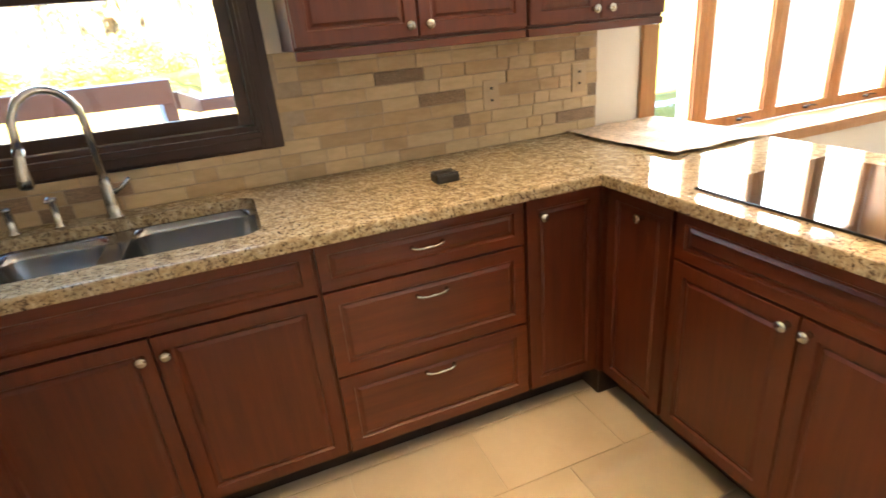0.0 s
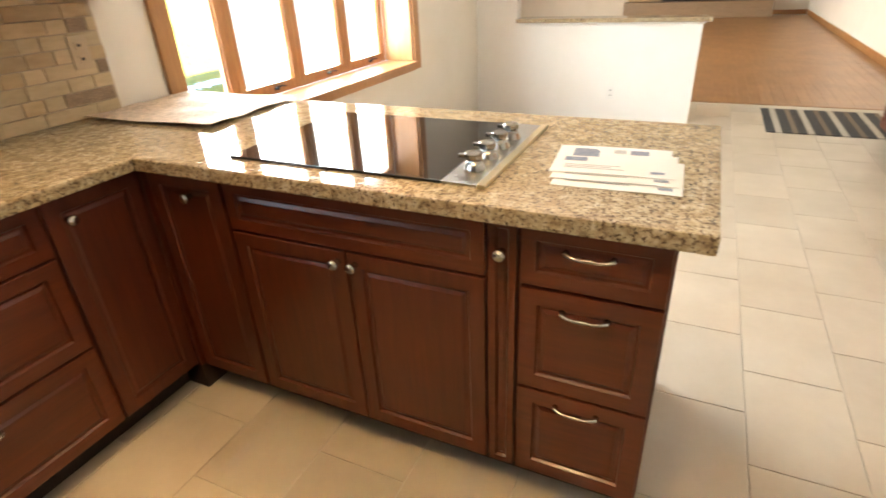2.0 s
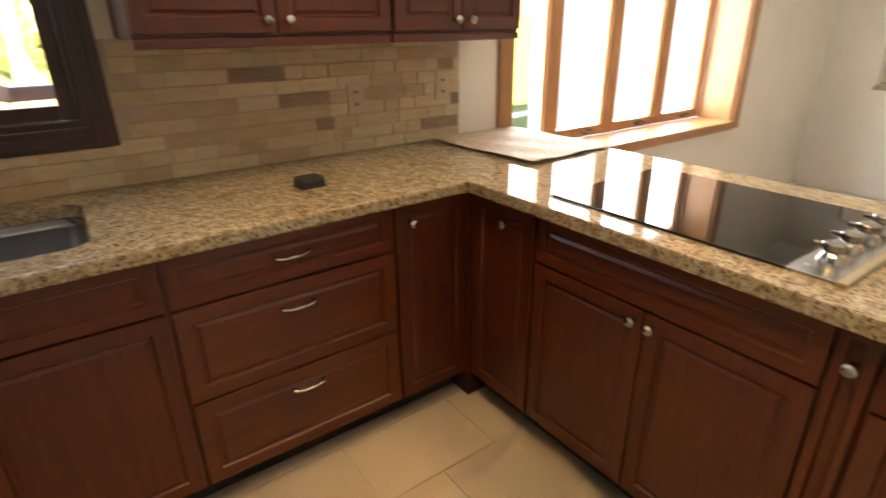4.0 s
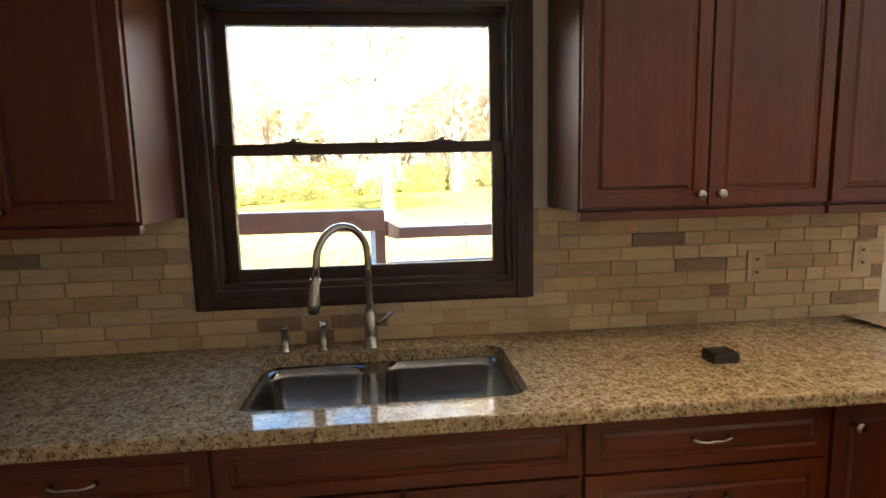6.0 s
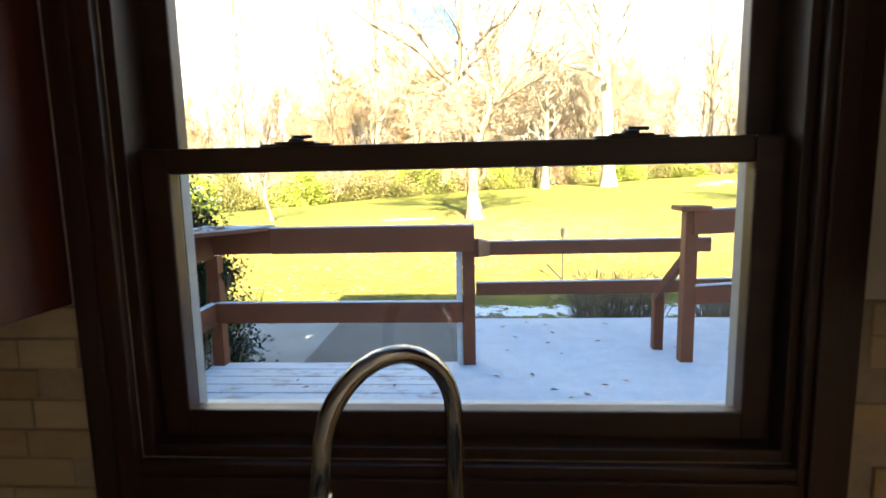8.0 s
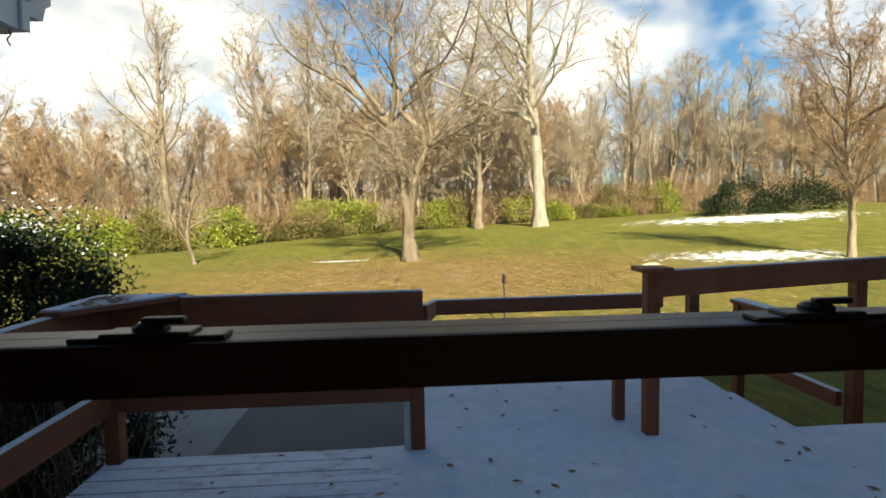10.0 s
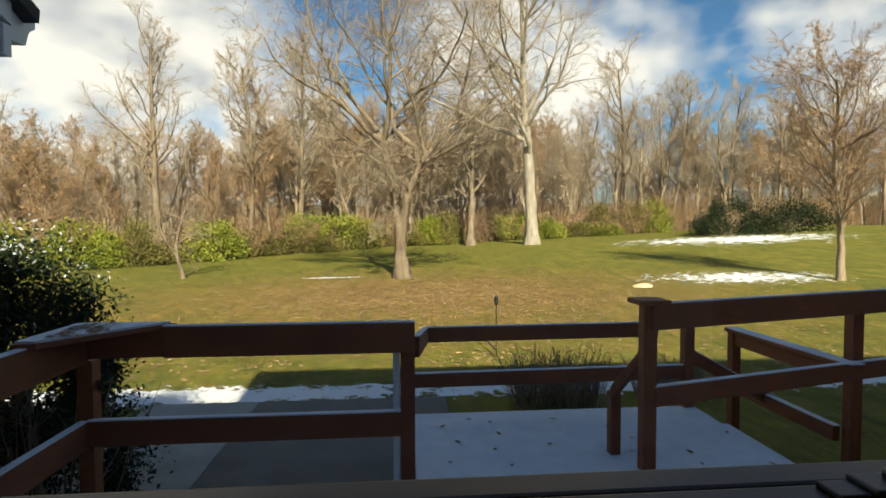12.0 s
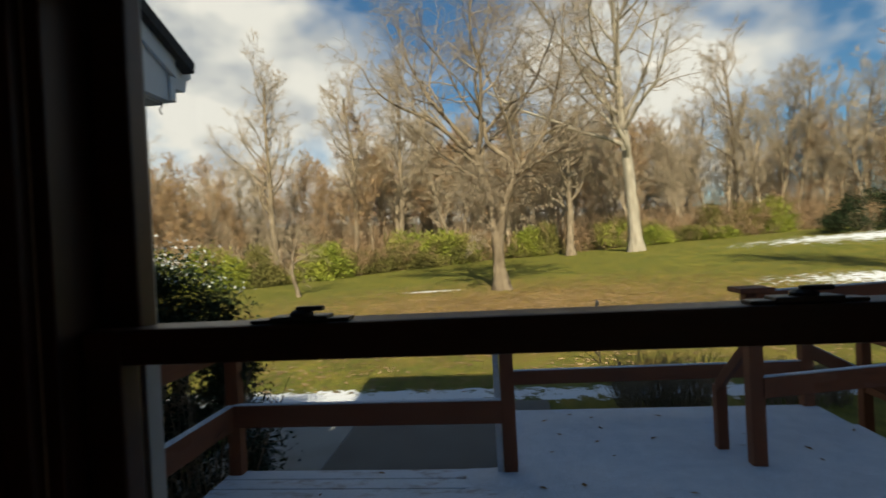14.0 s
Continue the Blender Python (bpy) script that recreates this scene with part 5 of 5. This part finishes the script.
def old_tree(at):
    """The broad old tree: a burly trunk that forks into crooked limbs, with hanging shoots low down."""
    rg = random.Random(18)
    big, small = Wood(), Wood()

    def bole(pts, r0, r1):
        pts = [Vector(q) for q in pts]
        fine = []
        for a, b in zip(pts, pts[1:]):
            for k in range(4):
                fine.append(a.lerp(b, k / 4) + Vector((rg.gauss(0, 0.025), rg.gauss(0, 0.025), 0)))
        fine.append(pts[-1])
        last = len(fine) - 1
        big.limb(fine, [r0 + (r1 - r0) * i / last for i in range(last + 1)], 14, 0.55)
        return fine

    trunk = bole([(0, 0, -0.2), (-0.03, 0, 1.2), (-0.10, 0.02, 2.5), (-0.20, 0.0, 3.5), (-0.42, 0.05, 4.3), (-0.75, 0.0, 5.6)], 0.27, 0.15)
    big.limb([Vector((0.02, 0, -0.25)), Vector((0, 0, 0.25)), Vector((-0.01, 0, 0.9))], [0.46, 0.34, 0.24], 14, 0.5)
    right = bole([(-0.02, -0.05, 2.2), (0.22, -0.12, 3.3), (0.55, -0.10, 4.2), (1.02, 0.0, 5.0)], 0.19, 0.13)
    back = bole([right[-3], (0.55, -0.05, 5.35), (-0.30, 0.15, 6.2), (-0.55, 0.2, 7.7)], 0.12, 0.075)
    plan = dict(sway=0.8, levels=5, kids=(0, 11, 8, 5), first=(0, 0.22, 0.15, 0.15), angle=(0, 44, 42, 40), ratio=(0, 0.52, 0.54, 0.52),
                rise=(0, 0.10, 0.07, 0.02, 0), slim=0.64, thin=0.0075, wild=1.1)
    for root, way, length, r in ((trunk[-1], (-0.95, -0.1, 0.5), 6.0, 0.115), (trunk[-1], (-0.40, 0.3, 1), 7.4, 0.12), (trunk[-1], (0.30, -0.3, 1), 7.4, 0.11), (trunk[-4], (-1, 0.4, 0.12), 5.2, 0.09),
                                 (back[-1], (-0.25, 0.2, 1), 6.2, 0.075), (back[-4], (0.6, -0.3, 0.8), 6.2, 0.08), (back[-3], (-0.6, -0.5, 0.9), 5.4, 0.07),
                                 (right[-1], (0.75, 0.1, 1), 7.2, 0.115), (right[-1], (0.1, 0.3, 1), 5.6, 0.085), (right[-2], (1, -0.4, 0.2), 4.8, 0.07), (trunk[-2], (0.1, 1, 0.8), 5.6, 0.09), (right[-3], (0.3, -1, 0.7), 5.2, 0.08)):
        grow(rg, big, small, Vector(root), Vector(way), length, r, 1, plan)
    low = dict(plan, kids=(0, 8, 6, 4), rise=(0, 0.03, 0.0, -0.03, -0.03), wild=1.5)
    for i in range(12):
        root = trunk[rg.randrange(10, 20)] if i % 2 else right[rg.randrange(4, 12)]
        a = rg.uniform(0, 6.283)
        grow(rg, big, small, root, Vector((math.cos(a), math.sin(a) * 0.7, rg.uniform(0.05, 0.5))), rg.uniform(2.2, 3.6), 0.045, 1, low)
    hang = dict(plan, kids=(0, 6, 6, 4), rise=(0, -0.06, -0.12, -0.10, -0.08), wild=1.5, ratio=(0, 0.5, 0.55, 0.5))
    for i in range(17):
        root = trunk[rg.randrange(8, 19)] if i % 3 else right[rg.randrange(3, 11)]
        a = rg.uniform(0, 6.283)
        grow(rg, big, small, root, Vector((math.cos(a), math.sin(a) * 0.8, rg.uniform(-0.2, 0.3))), rg.uniform(0.9, 2.1), 0.032, 1, hang)
    t = thing("tree", at, "broad old bare tree with a forked trunk and crooked limbs", "tree")
    new("trunk", big.mesh("trunk", M["bark_grey"])).parent = t
    new("crown", small.mesh("crown", M["twig"])).parent = t
    return t


old_tree(on(0.10, 21.8))
make_tree("tree", 5, on(9.75, 38.3, 0), 19.0, 0.43, HERO, M["bark_pale"], M["twig"], "tall bare tree with a pale thick trunk")
make_tree("tree", 8, on(5.55, 41.0, 10), 11.5, 0.30, SMALL, M["bark_grey"], M["twig"], "smaller bare tree with spreading twigs")
make_tree("tree", 12, on(-9.4, 23.8, 30), 3.7, 0.10, dict(SMALL, ratio=(0.75, 0.5, 0.5)), M["bark_grey"], M["twig"], "slim young bare tree on the lawn", lean=(-0.05, 0))
make_tree("tree", 15, on(16.5, 18.4, 0), 7.6, 0.13, dict(SMALL, levels=5, kids=(22, 10, 7, 4), first=(0.2, 0.12, 0.1, 0.1), angle=(34, 30, 30, 30), ratio=(0.55, 0.5, 0.5, 0.5), rise=(0, 0.06, 0.04, 0.02, 0)), M["bark_wood"], M["twig_warm"], "upright feathery young tree")
kinds = []
for i, (h, r, lv, lm) in enumerate(((14, 0.22, 0, None), (12.5, 0.19, 0, None), (16, 0.26, 0, None), (11.5, 0.16, 3000, M["rust_leaf"]), (13, 0.18, 1800, M["rust_leaf"]), (10, 0.13, 0, None))):
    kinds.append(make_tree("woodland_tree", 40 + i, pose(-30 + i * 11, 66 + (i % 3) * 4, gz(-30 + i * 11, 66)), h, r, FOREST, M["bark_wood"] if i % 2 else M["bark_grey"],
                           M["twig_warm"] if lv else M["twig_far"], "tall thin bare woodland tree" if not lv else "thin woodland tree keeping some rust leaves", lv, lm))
    tagged(kinds[-1], group="woods behind the lawn")


def edge(x):
    """Where the woods begin at that x."""
    return 46 - 16 * smooth(2, -26, x) + 4 * smooth(14, 40, x)


rnd = random.Random(11)
for i in range(210):
    x = rnd.uniform(-50, 66)
    y = edge(x) + 2 + abs(rnd.gauss(0, 13))
    k = rnd.choice(kinds[3:5] if x < -9 and rnd.random() < 0.7 else kinds)
    copy_thing(k, on(x, y, rnd.uniform(0, 360)) ).scale = (s := rnd.uniform(0.6, 1.08) * (1 - 0.24 * smooth(-4, -24, x)), s, s)
copy_thing(kinds[2], on(-16.5, 38, 200)).scale = (0.95, 0.95, 0.95)

# ---- understorey ----
th, far = Wood(), Wood()


def stem(w, x, y, h, r, twigs, lean=0.24):
    q = Vector((x, y, gz(x, y) - 0.1))
    d = Vector((rnd.gauss(0, lean), rnd.gauss(0, lean), 1)).normalized()
    mid = q + d * h * 0.5
    tip = mid + (d + Vector((rnd.gauss(0, 0.2), rnd.gauss(0, 0.2), 0))).normalized() * h * 0.5
    w.limb([q, mid, tip], [r, r * 0.7, 0.012], 3)
    for _ in range(twigs):
        a = q.lerp(mid, 0.4).lerp(tip, rnd.uniform(0.1, 0.95))
        b = a + Vector((rnd.gauss(0, 0.13), rnd.gauss(0, 0.13), rnd.uniform(0.02, 0.2))) * h
        w.limb([a, b], [max(0.012, r * 0.35), 0.008], 3)


made = 0
while made < 5200:
    x = rnd.uniform(-52, 64)
    y = edge(x) + abs(rnd.gauss(0, 8)) - 1
    dense = noise.noise(Vector((x * 0.22, y * 0.22, 5)))
    if dense > rnd.uniform(-0.45, 0.45):
        stem(th, x, y, rnd.uniform(0.4, 1.6) * (2.2 + 2.4 * dense), rnd.uniform(0.010, 0.022), 11, 0.45)
        made += 1
for i in range(2600):
    x = rnd.uniform(-75, 95)
    stem(far, x, edge(x) + rnd.uniform(8, 40), rnd.uniform(3.5, 12), rnd.uniform(0.025, 0.06), 16)
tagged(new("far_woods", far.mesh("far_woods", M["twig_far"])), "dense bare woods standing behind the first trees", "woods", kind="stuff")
tagged(new("thicket", th.mesh("thicket", M["twig_warm"])), "dense brown thicket of bare stems in the woods", "undergrowth", kind="stuff")


def leaf_ball(name, seed, rx, ry, rz, count, size, material, label, at, group="", snowy=0.0):
    """A ragged shrub: stems and many small leaves in uneven clumps."""
    rg = random.Random(seed)
    t = thing(name, at, label, "bush", group)
    stems, clumps = Wood(), []
    for _ in range(16):
        a, e = rg.uniform(0, 6.283), rg.uniform(0.25, 1.4)
        tip = Vector((math.cos(a) * math.cos(e) * rx, math.sin(a) * math.cos(e) * ry, math.sin(e) * rz)) * rg.uniform(0.7, 1.02)
        stems.limb([Vector((tip.x * 0.08, tip.y * 0.08, -0.1)), tip * 0.5 + Vector((0, 0, 0.1 * rz)), tip], [0.03, 0.02, 0.008], 4)
    new("stems", stems.mesh("stems", M["bark_wood"])).parent = t
    for _ in range(70):
        a, e = rg.uniform(0, 6.283), math.asin(rg.uniform(0.0, 1))
        k = rg.uniform(0.72, 1.0)
        clumps.append((Vector((math.cos(a) * math.cos(e) * rx, math.sin(a) * math.cos(e) * ry, math.sin(e) * rz)) * k, rg.uniform(0.14, 0.3) * rx))
    lv, lfc, sv, sfc = [], [], [], []
    for _ in range(count):
        c, r = clumps[rg.randrange(len(clumps))]
        q = c + Vector((rg.gauss(0, r * 0.55), rg.gauss(0, r * 0.55), rg.gauss(0, r * 0.5)))
        if q.z < 0.02:
            continue
        up = snowy and q.z > rz * (0.62 + 0.2 * noise.noise(q * 4)) and q.length > 0.9 * rz and rg.random() < snowy and q.z > c.z + 0.3 * r
        s = size * rg.uniform(0.6, 1.4) * (0.75 if up else 1.0)
        V_, F_ = (sv, sfc) if up else (lv, lfc)
        b, nrm = len(V_), Vector((rg.gauss(0, 1), rg.gauss(0, 1), rg.gauss(0.6, 0.8))).normalized()
        u = nrm.cross(Vector((rg.gauss(0, 1), rg.gauss(0, 1), rg.gauss(0, 1)))).normalized()
        w = nrm.cross(u)
        for aa, bb in ((-1, 0), (0, -0.5), (1, 0), (0, 0.5)):
            V_.append(q + u * aa * s + w * bb * s)
        F_.append((b, b + 1, b + 2, b + 3))
    for nm, V_, F_, mt in (("leaves", lv, lfc, material), ("snow", sv, sfc, M["snow_leaf"])):
        if F_:
            me = bpy.data.meshes.new(nm)
            me.from_pydata(V_, [], F_)
            me.materials.append(mt)
            new(nm, me).parent = t
    return t


leaf_ball("evergreen_bush", 3, 1.02, 0.85, 2.22, 52000, 0.020, M["dark_leaf"], "large rounded dark evergreen bush dusted with snow", pose(-3.05, 3.95, -0.5), snowy=0.45)
SG = "shrubs at the edge of the woods"
sh1 = leaf_ball("shrub", 31, 2.2, 1.8, 2.6, 5600, 0.085, M["shrub_leaf"], "loose yellow-green shrub at the woods' edge", on(3.5, 46.5), SG)
sh2 = leaf_ball("shrub", 32, 2.4, 2.0, 2.2, 4800, 0.085, M["olive_leaf"], "loose olive shrub at the woods' edge", on(-4.0, 43.5), SG)
for i in range(66):
    x = rnd.uniform(-34, 24)
    y = edge(x) + rnd.uniform(-1.2, 4.0)
    copy_thing(rnd.choice((sh1, sh2)), on(x, y, rnd.uniform(0, 360))).scale = (rnd.uniform(0.45, 1.35), rnd.uniform(0.6, 1.2), rnd.uniform(0.35, 1.25))
leaf_ball("evergreen_shrub", 33, 2.6, 2.0, 2.6, 8000, 0.075, M["dark_leaf"], "dark evergreen shrub at the woods' edge", on(25.0, 38.5), SG)
leaf_ball("evergreen_shrub", 34, 3.6, 2.0, 2.2, 9000, 0.075, M["dark_leaf"], "low dark evergreen shrub at the woods' edge", on(29.5, 38), SG)


def twig_shrub(x, y, z, rx, ry, h, count, seed, label, leaves=0):
    rg = random.Random(seed)
    t = thing("low_shrub", pose(x, y, z), label, "shrub", "shrubs beside the deck")
    w, tips = Wood(), []
    for _ in range(count):
        a = Vector((rg.uniform(-rx, rx) * 0.6, rg.uniform(-ry, ry) * 0.6, -0.05))
        d = Vector((a.x * 0.5 + rg.gauss(0, 0.2), a.y * 0.5 + rg.gauss(0, 0.2), 1)).normalized()
        b = a + d * h * rg.uniform(0.6, 1.1)
        w.limb([a, a.lerp(b, 0.5) + Vector((rg.gauss(0, 0.03), rg.gauss(0, 0.03), 0)), b], [0.008, 0.006, 0.002], 3)
        for _k in range(3):
            s = a.lerp(b, rg.uniform(0.35, 0.9))
            e = s + Vector((rg.gauss(0, 0.12), rg.gauss(0, 0.12), rg.uniform(0.05, 0.22))) * min(1, h)
            w.limb([s, e], [0.004, 0.002], 3)
            tips.append(e)
    new("twigs", w.mesh("twigs", M["bark_wood"])).parent = t
    if leaves:
        vs, fs = [], []
        for _ in range(leaves):
            q, b = tips[rg.randrange(len(tips))], len(vs)
            dr = Vector((rg.gauss(0, 1), rg.gauss(0, 1), rg.uniform(-1.2, 0.1))).normalized()
            u = dr.cross(Vector((0, 0, 1))).normalized() * 0.014
            vs += [q, q + dr * 0.04 + u, q + dr * 0.09, q + dr * 0.04 - u]
            fs.append((b, b + 1, b + 2, b + 3))
        me = bpy.data.meshes.new("leaves")
        me.from_pydata(vs, [], fs)
        me.materials.append(M["dark_leaf"])
        new("leaves", me).parent = t


twig_shrub(2.0, 6.5, -0.5, 0.85, 0.5, 0.75, 260, 1, "low twiggy bare shrub beyond the deck")
twig_shrub(3.7, 6.6, -0.5, 0.8, 0.5, 0.6, 200, 2, "low twiggy bare shrub beyond the deck")
twig_shrub(-2.25, 3.35, -0.5, 0.35, 0.35, 1.5, 34, 3, "leggy shrub with drooping dark leaves by the deck", 160)
hk = thing("garden_stake", pose(1.70, 9.0, gz(1.70, 9.0)), "thin black garden stake standing in the lawn", "stake")
bm = tube(bmesh.new(), [(0, 0, -0.1), (0, 0, 0.95)], 0.012, 6)
part("pole", bm, M["black"], hk)
part("lamp", lathe(bmesh.new(), [(0.02, 0.93), (0.035, 0.96), (0.035, 1.05), (0.045, 1.06), (0.005, 1.11)], sides=10), M["black"], hk)
part("brace", tube(bmesh.new(), [(0, 0, 0.12), (-0.28, 0, 0.42)], 0.014, 6), M["black"], hk)
bm = bmesh.new()
bmesh.ops.create_icosphere(bm, subdivisions=3, radius=1)
for q in bm.verts:
    q.co = Vector((q.co.x * 0.36, q.co.y * 0.2, max(q.co.z, -0.3) * 0.13)) * (1 + 0.25 * noise.noise(q.co * 2))
solid("lawn_stone", bm, M["stone_light"], "flat pale stone lying on the lawn", "stone", at=on(8.6, 17.9), smooth=True)

# ---- distance: a wooded rise behind the trees ----
m, n, l, p = mat("far_woods", 1.0, 0, 0.0)
col, f = noise_ramp(n, l, coords(n, l, (1.2, 1.2, 0.14)), 1.6, [(0.3, (0.10, 0.075, 0.05)), (0.5, (0.17, 0.13, 0.09)), (0.7, (0.25, 0.20, 0.14))], 9, 0.75)
l.new(col, p.inputs["Base Color"])
bm = bmesh.new()
row = []
for i in range(241):
    a = radians(-80 + i * 160 / 240)
    x, y = 95 * math.sin(a), 95 * math.cos(a)
    h = 6.2 + 1.6 * noise.noise(Vector((i * 0.06, 0, 0))) + 0.7 * noise.noise(Vector((i * 0.5, 4, 0)))
    row.append((bm.verts.new((x, y, -2)), bm.verts.new((x * 1.02, y * 1.02, h))))
for a, b in zip(row, row[1:]):
    bm.faces.new((a[0], a[1], b[1], b[0]))
solid("backdrop", bm, m, "far brown wooded rise", "backdrop", kind="structure")


# ---- stone backsplash, laid brick by brick ----
rnd = random.Random(2)
bs = thing("backsplash", pose(0, 0, 0.915), "tan travertine brick backsplash with darker accents", "backsplash", kind="structure")
for x0, x1, z0, z1 in ((-1.6, -0.5301, 0, 0.455), (0.645, 2.03, 0, 0.455), (-0.5299, 0.6449, 0, 0.134)):
    part("mortar", B(x0, x1, -0.007, -0.0005, z0, z1), M["grout"], bs)
shapes = {}
ROW = 0.0505
for r in range(9):
    x = -1.6 - rnd.uniform(0, 0.1)
    while x < 2.03:
        w = rnd.choice((0.075, 0.10, 0.15, 0.15, 0.20, 0.20))
        a, b = max(x, -1.6), min(x + w, 2.03)
        mid = (a + b) / 2
        top_z = 0.134 if -0.53 < mid < 0.645 else 0.455
        if r * ROW < top_z - 0.02 and b - a > 0.02:
            hh = min(ROW - 0.004, top_z - r * ROW - 0.002)
            key = (round(b - a, 2), round(hh, 3), rnd.randrange(3))
            u = rnd.random()
            mt = "stone_dark" if u < 0.07 else "stone_tan" if u < 0.38 else "stone_light"
            key = (*key, mt)
            if key not in shapes:
                shapes[key] = mesh_of("brick", B(0.002, b - a - 0.002, -0.0105 - 0.0015 * key[2], -0.0065, 0, hh, bevel=0.0012), M[mt])
            o = new("brick", shapes[key])
            o.parent, o.location = bs, (a, 0, r * ROW + 0.002)
        x += w

# ---- floor tiles ----
tiles = thing("floor_tiles", pose(0, 0, -0.004), "beige stone floor tiles in running bond", "floor", kind="structure")
TW, TH = 0.46, 0.31
tm = mesh_of("tile", B(0.002, TW - 0.002, 0.002, TH - 0.002, -0.002, 0.004, bevel=0.0015), M["tile"])
rest = bmesh.new()
count = 0
for j in range(15):
    for i in range(-8, 16):
        x, y = i * TW + (j % 2) * TW / 2 - 0.1, -4.31 + j * TH
        if x + TW > 6.95 or x < -3.2 or y + TH > 0.12:
            continue
        if -0.6 < x < 6.6 and -3.7 < y < -0.3 and count < 290:
            o = new("tile", tm)
            o.parent, o.location = tiles, (x, y, 0)
            count += 1
        else:
            block(rest, x + 0.002, x + TW - 0.002, y + 0.002, y + TH - 0.002, -0.002, 0.004)
tagged(part("outlying_tiles", rest, M["tile"], tiles), kind="stuff")

# ---- boards of the family room floor ----
bw = {}
rnd = random.Random(9)
y = -4.25
while y < 0.6:
    x = 6.96
    while x < 16.6:
        w = min(rnd.choice((1.2, 1.6, 2.0)), 16.75 - x)
        if w > 0.3:
            key = round(w, 1)
            if key not in bw:
                bw[key] = mesh_of("plank", B(0.001, key - 0.001, 0.001, 0.114, 0, 0.005, bevel=0.001), M["floor_wood"])
            o = new("plank", bw[key])
            o.parent, o.location = wood_floor, (x, y, -0.006)
            x += key
        else:
            break
    y += 0.115
